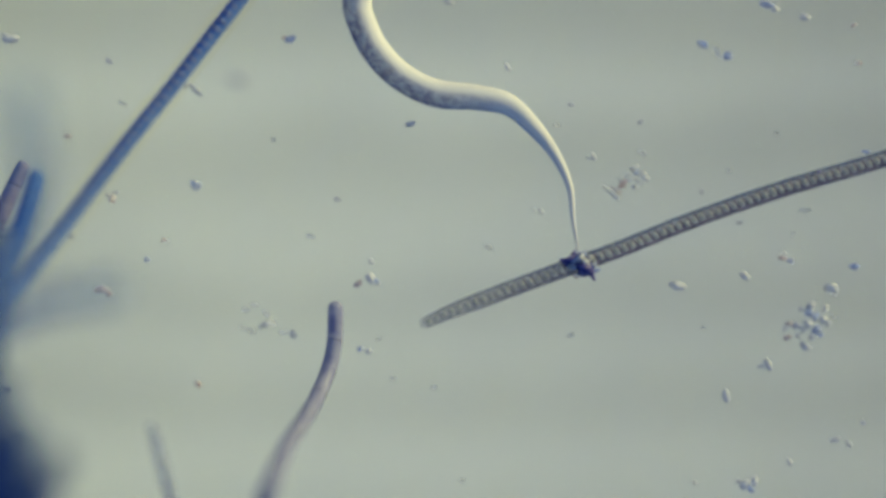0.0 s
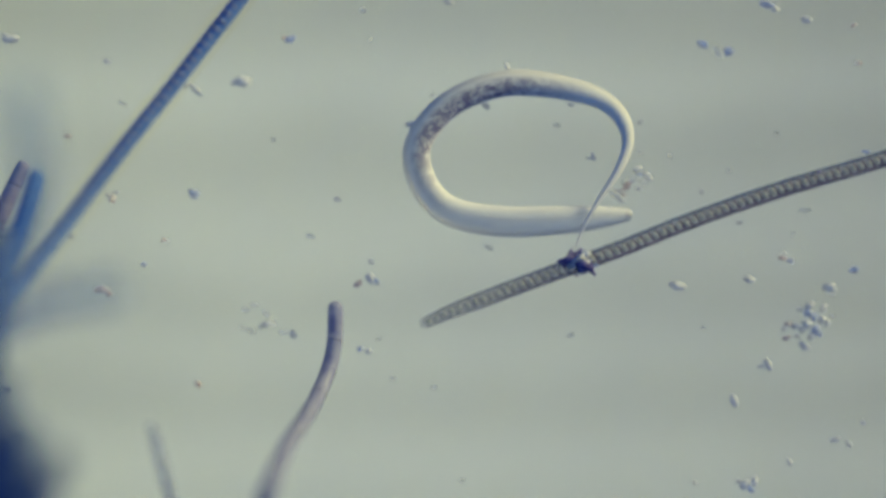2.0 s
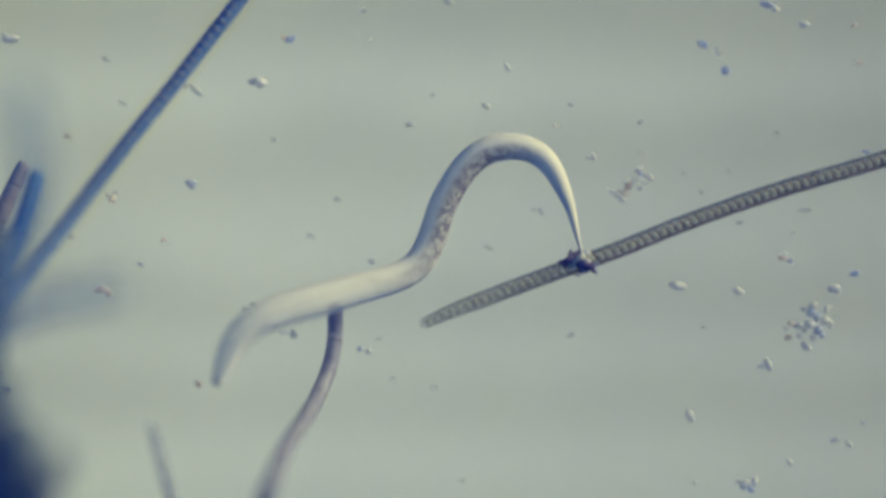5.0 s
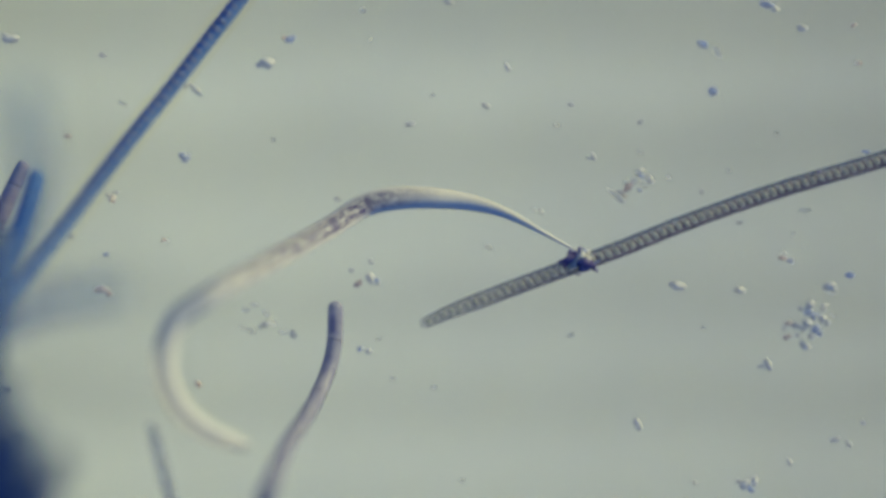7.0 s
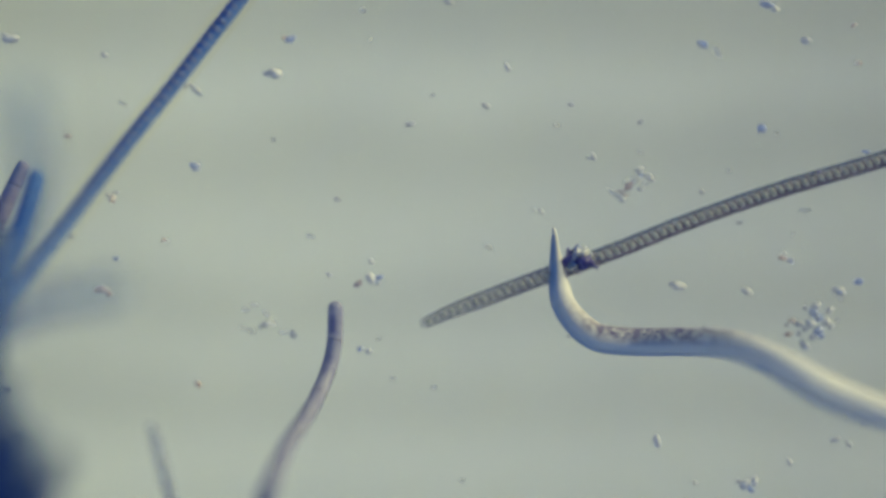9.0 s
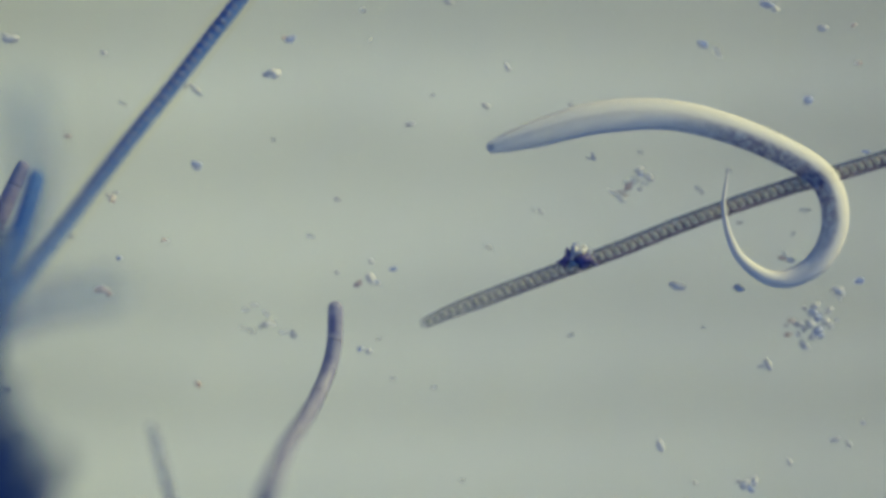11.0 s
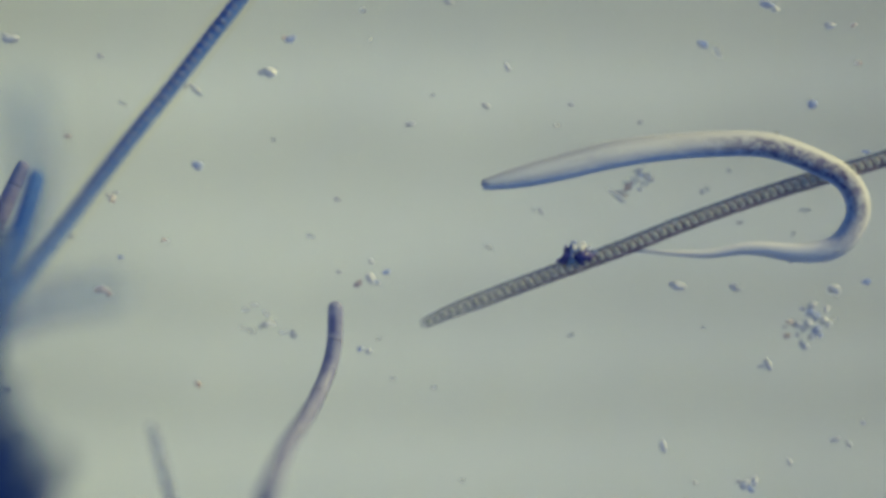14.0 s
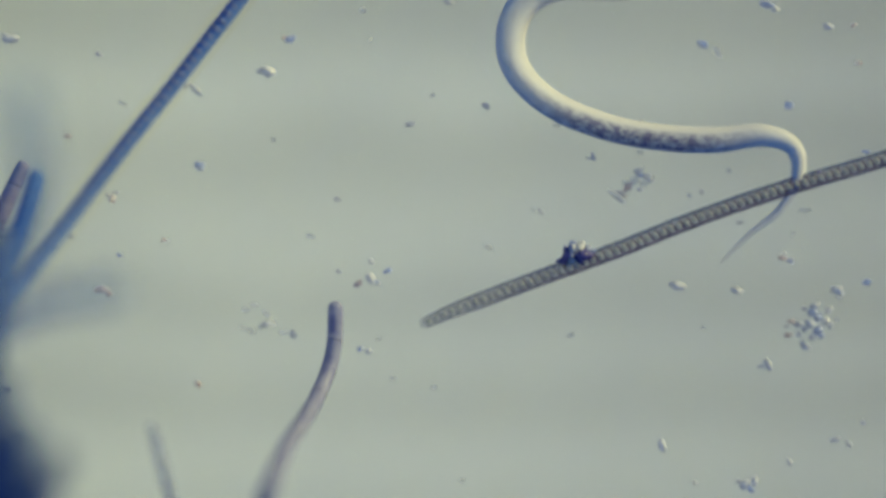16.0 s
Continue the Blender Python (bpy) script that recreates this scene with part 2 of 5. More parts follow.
# ---- filaments of stacked cells ----
def cell_mesh(name, mat):
    """One drum-shaped cell, 1 long and 1 in radius, with a bulging side."""
    bm = bmesh.new()
    rings = []
    for x, r in ((-0.5, 0.5), (-0.42, 0.86), (-0.2, 0.98), (0.2, 0.98), (0.42, 0.86), (0.5, 0.5)):
        rings.append([bm.verts.new((x, r * math.cos(a), r * math.sin(a))) for a in (2 * math.pi * k / 12 for k in range(12))])
    for a, b in zip(rings, rings[1:]):
        for k in range(12):
            bm.faces.new((a[k], a[(k + 1) % 12], b[(k + 1) % 12], b[k]))
    bm.faces.new(rings[0][::-1])
    bm.faces.new(rings[-1])
    return mesh_of(name, bm, mat)


def filament(points, radius, pitch, sheath_mat, cell_mat, label, tip=0.6, swell=3.5, cell_width=0.62, rise=0.62, lean=8, group="cell filaments", wall_mat=None, joint_mat=None, halo=0, far_wall_mat=None):
    """A sheath along the points, the first of which is its free tip, with a row of cells that shows on its top."""
    base = tagged(new("filament"), label, "alga filament", group)
    places, length = along_curve(points, max(30, int(4 * len(points))))
    n = len(places)
    taper = [radius * min(1.0, tip + (1 - tip) * (i / n) * swell) for i in range(n)]
    first = Vector(places[0]) - Vector(places[1])
    first.normalize()
    cap = [(Vector(places[0]) + first * taper[0] * math.sin(a), taper[0] * math.cos(a)) for a in (1.45, 1.2, 0.85, 0.45)]
    bm = bmesh.new()
    tube(bm, [c[0] for c in cap] + [Vector(p) for p in places], [c[1] for c in cap] + taper)
    part("sheath", mesh_of("sheath", bm, sheath_mat), base)
    # yellow halo added as a wide tinted tube, no part of the alga
    if halo:
        bm = bmesh.new()
        tube(bm, [c[0] for c in cap] + [Vector(p) for p in places], [c[1] * halo for c in cap] + [r * halo for r in taper], 18)
        part("halo_tube", mesh_of("halo_tube", bm, HALO_TINT), base, None, "wide clear yellowish tube added as an edge halo")
    if wall_mat:
        # the darker side walls, and a cross wall between every two cells
        for side in (-1, 1):
            line = []
            for i, p in enumerate(places):
                ahead = Vector(places[min(i + 1, n - 1)] - places[max(i - 1, 0)])
                line.append(frame_on(p, ahead) @ Vector((0, side * taper[i] * 0.78, 0.1 * taper[i])))
            bm = bmesh.new()
            tube(bm, line, [0.27 * r for r in taper], 10)
            part("side_wall", mesh_of("side_wall", bm, far_wall_mat if side > 0 else wall_mat), base)
        cross = cell_mesh("cross_wall", wall_mat)
    ring = cell_mesh("joint", joint_mat) if joint_mat else None
    drum = cell_mesh("cell", cell_mat)
    count = int(length / pitch)
    spots, _ = along_curve(points, count + 1)
    for i in range(count):
        a, b = Vector(spots[i]), Vector(spots[i + 1])
        r = float(np.interp((i + 0.5) / count, np.linspace(0, 1, n), taper))
        m = frame_on((a + b) / 2, b - a) @ Matrix.Translation((0, 0, r * rise)) @ pose(0, 0, 0, 0, 0, lean + random.uniform(-6, 6))
        fat = random.uniform(0.92, 1.06)
        if wall_mat:
            seam = frame_on(a, b - a) @ pose(0, 0, 0, 0, 0, lean + random.uniform(-5, 5))
            part("cross_wall", cross, base, seam @ Matrix.Diagonal((pitch * random.uniform(0.36, 0.5), r * 0.7, r * 0.6, 1)))
        if joint_mat and i:
            part("joint", ring, base, frame_on(a, b - a) @ Matrix.Diagonal((0.0045, r * 1.035, r * 1.035, 1)))
        part("cell", drum, base, m @ Matrix.Diagonal((pitch * random.uniform(0.58, 0.74), r * cell_width * fat, r * 0.5 * fat, 1)))
    return base


filament([(-0.0317, -0.1303, 0.018), (0.0159, -0.1092, 0.018), (0.0655, -0.0904, 0.018), (0.1152, -0.0715, 0.018), (0.2145, -0.0348, 0.018), (0.3139, 0.0010, 0.018), (0.4132, 0.0411, 0.018), (0.5125, 0.0775, 0.018), (0.6118, 0.1102, 0.018), (0.7112, 0.1391, 0.018), (0.7608, 0.1540, 0.018), (0.9189, 0.2018, 0.018), (1.1110, 0.2500, 0.018)], 0.0145, 0.0147, SHEATH, CELL,
         "grey-olive alga filament with a clear row of cells", tip=0.7, swell=14, cell_width=0.5, rise=0.35, lean=24, wall_mat=WALL, far_wall_mat=FRINGE_WALL)
filament([(-0.337, 0.452, 0.090), (-0.414, 0.351, 0.100), (-0.472, 0.274, 0.110), (-0.538, 0.188, 0.130), (-0.598, 0.106, 0.150), (-0.656, 0.020, 0.180), (-0.707, -0.054, 0.220), (-0.768, -0.131, 0.250), (-0.940, -0.278, 0.020)], 0.0128, 0.0165, BLUE_SHEATH, BLUE_CELL,
         "blue-grey alga filament rising from the slide", tip=1.0, cell_width=0.75, rise=0.6, halo=1.9)
filament([(-0.734, 0.143, 0.060), (-0.754, 0.100, 0.060), (-0.778, 0.045, 0.060), (-0.838, -0.059, 0.030)], 0.0145, 0.03, DARK_PLUM, PLUM_CELL,
         "short plum-grey alga filament with a rounded tip", tip=0.8, cell_width=0.8, rise=0.25, lean=0, joint_mat=PLUM_JOINT)
filament([(-0.689, 0.118, 0.190), (-0.706, 0.058, 0.200), (-0.733, -0.018, 0.210), (-0.764, -0.113, 0.220), (-0.800, -0.208, 0.230), (-0.920, -0.357, 0.020)], 0.02, 0.03, BLUE_SHEATH, BLUE_CELL,
         "blurred blue alga filament raised from the slide", tip=0.9, cell_width=0.8, rise=0.3, halo=1.8)
filament([(-0.189, -0.105, 0.030), (-0.191, -0.168, 0.030), (-0.204, -0.222, 0.045), (-0.2304, -0.2801, 0.110), (-0.2666, -0.3384, 0.200), (-0.2928, -0.411, 0.300), (-0.352, -0.537, 0.020)], 0.0145, 0.055, PLUM_SHEATH, PLUM_CELL,
         "bent plum-grey alga filament with a rounded tip", tip=0.95, cell_width=0.85, rise=0.2, lean=0, joint_mat=PLUM_JOINT)
filament([(-0.493, -0.305, 0.200), (-0.482, -0.348, 0.190), (-0.473, -0.394, 0.160), (-0.463, -0.459, 0.100), (-0.423, -0.577, 0.014)], 0.013, 0.04, FADED, FADED_CELL,
         "thin blue-grey alga filament raised from the slide", tip=0.8, cell_width=0.8, rise=0.25, lean=0)
filament([(-0.623, 0.233, 0.700), (-0.618, 0.169, 0.700), (-0.618, 0.095, 0.650), (-0.660, 0.010, 0.500), (-0.768, -0.145, 0.400), (-0.980, -0.318, 0.020)], 0.03, 0.05, FAINT, FAINT,
         "faint blue alga filament far above the slide", tip=0.9, cell_width=0.8, rise=0.3)
filament([(-0.505, -0.061, 0.600), (-0.548, -0.072, 0.600), (-0.592, -0.077, 0.600), (-0.660, -0.106, 0.500), (-0.741, -0.145, 0.400), (-0.960, -0.238, 0.020)], 0.026, 0.05, FAINT, FAINT,
         "faint blue alga filament far above the slide", tip=0.9, cell_width=0.8, rise=0.3)
filament([(-0.735, 0.020, 0.300), (-0.737, -0.055, 0.320), (-0.737, -0.147, 0.340), (-0.750, -0.295, 0.340), (-0.787, -0.465, 0.300), (-0.920, -0.616, 0.020)], 0.026, 0.05, DARK_BLUE, BLUE_SHEATH,
         "dark blue alga filament in a raised sheaf", tip=0.9, cell_width=0.8, rise=0.3)
filament([(-0.694, -0.221, 0.500), (-0.699, -0.283, 0.500), (-0.715, -0.368, 0.450), (-0.748, -0.495, 0.360), (-0.870, -0.656, 0.020)], 0.03, 0.05, DARK_BLUE, BLUE_SHEATH,
         "dark blue alga filament in a raised sheaf", tip=0.9, cell_width=0.8, rise=0.3)
filament([(-0.657, -0.288, 0.500), (-0.671, -0.341, 0.500), (-0.703, -0.416, 0.420), (-0.759, -0.521, 0.300), (-0.860, -0.676, 0.020)], 0.03, 0.05, DARK_BLUE, BLUE_SHEATH,
         "dark blue alga filament in a raised sheaf", tip=0.9, cell_width=0.8, rise=0.3)
filament([(-0.593, -0.324, 0.600), (-0.620, -0.367, 0.550), (-0.663, -0.430, 0.450), (-0.722, -0.531, 0.300), (-0.820, -0.686, 0.020)], 0.026, 0.05, DARK_BLUE, BLUE_SHEATH,
         "dark blue alga filament in a raised sheaf", tip=0.9, cell_width=0.8, rise=0.3)
filament([(-0.704, -0.318, 0.400), (-0.703, -0.372, 0.400), (-0.718, -0.451, 0.350), (-0.799, -0.635, 0.030)], 0.032, 0.05, DARK_BLUE, BLUE_SHEATH,
         "dark blue alga filament in a raised sheaf", tip=0.9, cell_width=0.8, rise=0.3)


# ---- grains and clumps ----
def lump(bm, size, m, flat=1.05, rough=0.3, level=2):
    made = bmesh.ops.create_icosphere(bm, subdivisions=level, radius=1.0)["verts"]
    seed = Vector((random.uniform(0, 90), random.uniform(0, 90), random.uniform(0, 90)))
    for v in made:
        k = 1 + rough * noise.noise(v.co * 1.3 + seed) * 1.6 + 0.15 * noise.noise(v.co * 3.7 + seed)
        v.co = m @ Vector((v.co.x * size[0] * k, v.co.y * size[1] * k, v.co.z * size[2] * k * flat))


def grain(x, y, size, long=1.3, turn=-30, mat=None, label="tiny pale translucent grain on the slide", z=0.0, pieces=1):
    """A grain of debris; x and y of its middle, half its width, its length over its width."""
    bm = bmesh.new()
    for i in range(pieces):
        dx, dy = (0, 0) if i == 0 else (random.uniform(-1.1, 1.1) * size * long, random.uniform(-1, 1) * size)
        s = size * (1 if i == 0 else random.uniform(0.45, 0.8))
        lump(bm, (s * long, s, s), pose(dx, dy, s * 0.95, 0, 0, random.uniform(-40, 40)))
    ob = new("debris_grain", mesh_of("debris_grain", bm, mat or PALE))
    ob.matrix_basis = pose(x, y, z, 0, 0, turn)
    return tagged(ob, label, "debris", "grains on the slide")


def clump(x, y, z, label):
    ob = tagged(new("debris_clump"), label, "debris clump")
    ob.matrix_basis = pose(x, y, z)
    return ob


def piece(parent, x, y, size, long, turn, mat, z=0.0):
    bm = bmesh.new()
    lump(bm, (size * long, size, size), pose(0, 0, size * 0.95), rough=0.5)
    part("grain", mesh_of("grain", bm, mat), parent, pose(x, y, z, 0, 0, turn))


grain(-0.270, 0.371, 0.0064, 1.5, -10, BLUE_GRAIN, "tiny blue translucent grain on the slide", 0, 1)
grain(-0.280, 0.373, 0.0037, 1.2, 0, RUST_GRAIN, "tiny reddish translucent grain on the slide", 0, 1)
grain(0.114, 0.322, 0.0051, 1.7, -35, PALE, "tiny pale translucent grain on the slide", 0, 1)
grain(-0.058, 0.221, 0.0046, 2.2, -10, PALE, "tiny pale translucent grain on the slide", 0, 1)
grain(0.076, 0.253, 0.0041, 2, -25, PALE, "tiny pale translucent grain on the slide", 0, 1)
grain(-0.186, 0.088, 0.0037, 1.6, -40, PALE, "tiny pale translucent grain on the slide", 0, 1)
grain(-0.300, 0.193, 0.0032, 1.6, 0, GREY_GRAIN, "faint grey translucent grain on the slide", 0, 1)
grain(-0.235, 0.023, 0.0037, 2, -20, GREY_GRAIN, "faint grey translucent grain on the slide", 0, 1)
grain(-0.438, 0.282, 0.0055, 2.6, -15, PALE, "tiny pale translucent grain on the slide", 0, 1)
grain(-0.455, 0.290, 0.0037, 1.6, 20, PALE, "tiny pale translucent grain on the slide", 0, 1)
grain(-0.585, 0.089, 0.0064, 1.5, 30, RUST_GRAIN, "tiny reddish translucent grain on the slide", 0, 1)
grain(-0.577, 0.101, 0.0037, 1.5, -20, PALE, "tiny pale translucent grain on the slide", 0, 1)
grain(-0.593, 0.096, 0.0037, 1.5, 0, PALE, "tiny pale translucent grain on the slide", 0, 1)
grain(-0.605, -0.071, 0.0064, 2.2, -20, RUST_GRAIN, "tiny reddish translucent grain on the slide", 0, 1)
grain(-0.591, -0.079, 0.0046, 1.3, 10, RUST_GRAIN, "tiny reddish translucent grain on the slide", 0, 1)
grain(-0.127, -0.022, 0.0046, 1.4, -30, PALE, "tiny pale translucent grain on the slide", 0, 1)
grain(-0.150, -0.061, 0.0055, 1.6, 20, RUST_GRAIN, "tiny reddish translucent grain on the slide", 0, 1)
grain(-0.129, -0.051, 0.0074, 1.4, -40, PALE, "tiny pale translucent grain on the slide", 0, 1)
grain(-0.116, -0.059, 0.0046, 1.2, 0, BLUE_GRAIN, "tiny blue translucent grain on the slide", 0, 1)
grain(-0.146, -0.177, 0.0046, 1.4, 10, BLUE_GRAIN, "tiny blue translucent grain on the slide", 0, 1)
grain(-0.131, -0.181, 0.0055, 1.3, 0, PALE, "tiny pale translucent grain on the slide", 0, 1)
grain(-0.089, -0.229, 0.0046, 1.3, 0, GREY_GRAIN, "faint grey translucent grain on the slide", 0, 1)
grain(0.573, 0.432, 0.0083, 1.5, -20, BLUE_GRAIN, "tiny blue translucent grain on the slide", 0, 1)
grain(0.587, 0.424, 0.0055, 1.4, -30, PALE, "tiny pale translucent grain on the slide", 0, 1)
grain(0.565, 0.436, 0.0046, 1.3, 0, PALE, "tiny pale translucent grain on the slide", 0, 1)
grain(0.458, 0.362, 0.0064, 1.8, -20, BLUE_GRAIN, "tiny blue translucent grain on the slide", 0, 1)
grain(0.485, 0.348, 0.0074, 1.6, -50, GREY_GRAIN, "faint grey translucent grain on the slide", 0, 1)
grain(0.350, 0.226, 0.0037, 1.8, 0, PALE, "tiny pale translucent grain on the slide", 0, 1)
grain(0.348, 0.171, 0.0037, 1.6, 0, GREY_GRAIN, "faint grey translucent grain on the slide", 0, 1)
grain(0.640, 0.069, 0.0037, 3.2, -15, GREY_GRAIN, "faint grey translucent grain on the slide", 0, 1)
grain(0.174, 0.066, 0.0032, 2.6, -20, PALE, "tiny pale translucent grain on the slide", 0, 1)
grain(0.162, 0.069, 0.0028, 2, -20, GREY_GRAIN, "faint grey translucent grain on the slide", 0, 1)
grain(0.603, -0.009, 0.0046, 1.6, -30, GREY_GRAIN, "faint grey translucent grain on the slide", 0, 1)
grain(0.615, -0.020, 0.0055, 1.4, 10, PALE, "tiny pale translucent grain on the slide", 0, 1)
grain(0.415, -0.066, 0.0074, 1.9, -20, PALE, "tiny pale translucent grain on the slide", 0, 1)
grain(0.405, -0.062, 0.0046, 1.3, 0, PALE, "tiny pale translucent grain on the slide", 0, 1)
grain(0.575, -0.205, 0.0064, 1.9, -25, PALE, "tiny pale translucent grain on the slide", 0, 1)
grain(0.563, -0.208, 0.0037, 1.6, 30, PALE, "tiny pale translucent grain on the slide", 0, 1)
grain(0.744, -0.306, 0.0037, 1.6, -30, PALE, "tiny pale translucent grain on the slide", 0, 1)
grain(0.694, -0.337, 0.0046, 2.2, -15, PALE, "tiny pale translucent grain on the slide", 0, 1)
grain(0.718, -0.345, 0.0041, 2, -30, PALE, "tiny pale translucent grain on the slide", 0, 1)
grain(0.613, -0.376, 0.0046, 1.8, -35, PALE, "tiny pale translucent grain on the slide", 0, 1)
grain(0.533, -0.416, 0.0074, 1.6, 0, PALE, "tiny pale translucent grain on the slide", 0, 1)
grain(0.550, -0.410, 0.0064, 1.4, 30, PALE, "tiny pale translucent grain on the slide", 0, 1)
grain(0.543, -0.424, 0.0055, 1.6, -20, BLUE_GRAIN, "tiny blue translucent grain on the slide", 0, 1)
grain(0.523, -0.410, 0.0037, 1.5, 0, PALE, "tiny pale translucent grain on the slide", 0, 1)
grain(0.445, -0.413, 0.0037, 1.8, -30, PALE, "tiny pale translucent grain on the slide", 0, 1)
grain(0.081, 0.003, 0.0046, 2.2, -25, GREY_GRAIN, "faint grey translucent grain on the slide", 0, 1)
grain(0.226, -0.152, 0.0037, 2, 0, GREY_GRAIN, "faint grey translucent grain on the slide", 0, 1)
grain(-0.433, -0.238, 0.0046, 1.6, -15, RUST_GRAIN, "tiny reddish translucent grain on the slide", 0, 1)
grain(-0.340, -0.144, 0.0055, 1.7, -10, GREY_GRAIN, "faint grey translucent grain on the slide", 0, 1)
grain(-0.321, -0.137, 0.0046, 1.6, 20, GREY_GRAIN, "faint grey translucent grain on the slide", 0, 1)
grain(-0.303, -0.131, 0.0064, 1.6, -35, GREY_GRAIN, "faint grey translucent grain on the slide", 0, 1)
grain(-0.283, -0.147, 0.0046, 2, -30, GREY_GRAIN, "faint grey translucent grain on the slide", 0, 1)
grain(-0.267, -0.153, 0.0037, 1.8, -30, GREY_GRAIN, "faint grey translucent grain on the slide", 0, 1)
grain(-0.335, -0.099, 0.0046, 1.8, -20, GREY_GRAIN, "faint grey translucent grain on the slide", 0, 1)
grain(-0.313, -0.114, 0.0055, 1.6, -30, GREY_GRAIN, "faint grey translucent grain on the slide", 0, 1)
grain(-0.355, -0.139, 0.0037, 1.4, 0, GREY_GRAIN, "faint grey translucent grain on the slide", 0, 1)
grain(-0.764, 0.370, 0.0074, 2, -35, PALE, "tiny pale translucent grain on the slide", 0, 1)
grain(-0.774, 0.378, 0.0046, 1.5, 0, PALE, "tiny pale translucent grain on the slide", 0, 1)
grain(0.011, 0.437, 0.0055, 2, 0, PALE, "tiny pale translucent grain on the slide", 0, 1)
grain(-0.142, 0.424, 0.0046, 1.6, -20, GREY_GRAIN, "faint grey translucent grain on the slide", 0, 1)
grain(-0.129, 0.370, 0.0037, 1.5, 0, GREY_GRAIN, "faint grey translucent grain on the slide", 0, 1)
grain(-0.664, 0.200, 0.0046, 1.6, 0, RUST_GRAIN, "tiny reddish translucent grain on the slide", 0, 1)
grain(-0.657, 0.023, 0.0046, 1.5, 0, PALE, "tiny pale translucent grain on the slide", 0, 1)
grain(-0.488, 0.014, 0.0032, 1.5, 0, GREY_GRAIN, "faint grey translucent grain on the slide", 0, 1)
grain(-0.566, 0.257, 0.0037, 2, -20, GREY_GRAIN, "faint grey translucent grain on the slide", 0, 1)
grain(0.525, 0.047, 0.0032, 1.6, 20, GREY_GRAIN, "faint grey translucent grain on the slide", 0, 1)
grain(0.470, 0.056, 0.0028, 1.6, 0, GREY_GRAIN, "faint grey translucent grain on the slide", 0, 1)
grain(0.732, 0.330, 0.0037, 1.6, -30, GREY_GRAIN, "faint grey translucent grain on the slide", 0, 1)
grain(0.590, 0.205, 0.0032, 1.6, 0, GREY_GRAIN, "faint grey translucent grain on the slide", 0, 1)
grain(-0.016, -0.244, 0.0037, 1.6, -20, GREY_GRAIN, "faint grey translucent grain on the slide", 0, 1)
grain(0.034, -0.410, 0.0037, 1.4, 0, GREY_GRAIN, "faint grey translucent grain on the slide", 0, 1)
grain(0.260, 0.161, 0.0037, 1.7, -25, GREY_GRAIN, "faint grey translucent grain on the slide", 0, 1)
grain(0.505, 0.139, 0.0037, 1.6, 0, GREY_GRAIN, "faint grey translucent grain on the slide", 0, 1)
grain(-0.019, 0.272, 0.0032, 1.6, 0, GREY_GRAIN, "faint grey translucent grain on the slide", 0, 1)
grain(-0.114, -0.159, 0.0037, 1.6, 0, GREY_GRAIN, "faint grey translucent grain on the slide", 0, 1)
grain(0.460, -0.139, 0.0028, 1.6, 0, GREY_GRAIN, "faint grey translucent grain on the slide", 0, 1)
grain(-0.772, -0.248, 0.0046, 1.5, 0, NAVY, "tiny dark navy grain on the slide", 0, 1)
grain(-0.692, 0.003, 0.0046, 1.6, 0, BLUE_GRAIN, "tiny blue translucent grain on the slide", 0, 1)
grain(0.201, 0.219, 0.0040, 1.6, -20, GREY_GRAIN, "faint grey translucent grain on the slide", 0, 1)
grain(0.266, 0.163, 0.0042, 1.8, -35, PALE, "tiny pale translucent grain on the slide", 0, 1)
grain(0.726, 0.396, 0.0035, 1.5, 0, RUST_GRAIN, "tiny reddish translucent grain on the slide", 0, 1)
grain(0.736, 0.329, 0.0035, 1.6, 20, RUST_GRAIN, "tiny reddish translucent grain on the slide", 0, 1)
grain(0.458, 0.101, 0.0034, 1.6, -30, PALE, "tiny pale translucent grain on the slide", 0, 1)
grain(0.619, 0.026, 0.0033, 1.8, 60, GREY_GRAIN, "faint grey translucent grain on the slide", 0, 1)
grain(0.601, -0.016, 0.0045, 1.8, -60, RUST_GRAIN, "tiny reddish translucent grain on the slide", 0, 1)
grain(-0.494, 0.016, 0.0034, 1.5, 0, RUST_GRAIN, "tiny reddish translucent grain on the slide", 0, 1)
grain(-0.349, -0.107, 0.0048, 1.7, -20, GREY_GRAIN, "faint grey translucent grain on the slide", 0, 1)
grain(-0.144, 0.421, 0.0040, 1.5, -30, GREY_GRAIN, "faint grey translucent grain on the slide", 0, 1)
grain(0.526, 0.047, 0.0034, 2.2, -40, PALE, "tiny pale translucent grain on the slide", 0, 1)
grain(0.226, 0.256, 0.0034, 1.6, -20, PALE, "tiny pale translucent grain on the slide", 0, 1)
grain(0.076, 0.254, 0.0036, 1.6, -20, PALE, "tiny pale translucent grain on the slide", 0, 1)
grain(-0.264, -0.149, 0.0042, 1.9, -30, PALE, "tiny pale translucent grain on the slide", 0, 1)
grain(-0.314, -0.134, 0.0050, 1.5, -10, PALE, "tiny pale translucent grain on the slide", 0, 1)
grain(0.661, 0.135, 0.0030, 1.5, 0, NAVY, "tiny dark grain stuck on an alga filament", 0.026)
grain(0.744, 0.171, 0.0040, 2, 15, BLUE_GRAIN, "tiny dark grain stuck on an alga filament", 0.026)
blue_speck = grain(-0.438, 0.115, 0.0070, 1.5, 10, BLUE_GRAIN, "tiny blue translucent grain drifting over the slide", 0, 2)
blue_blob = grain(-0.334, 0.278, 0.0100, 1.3, -40, PALE, "tiny pale translucent grain drifting over the slide", 0, 2)
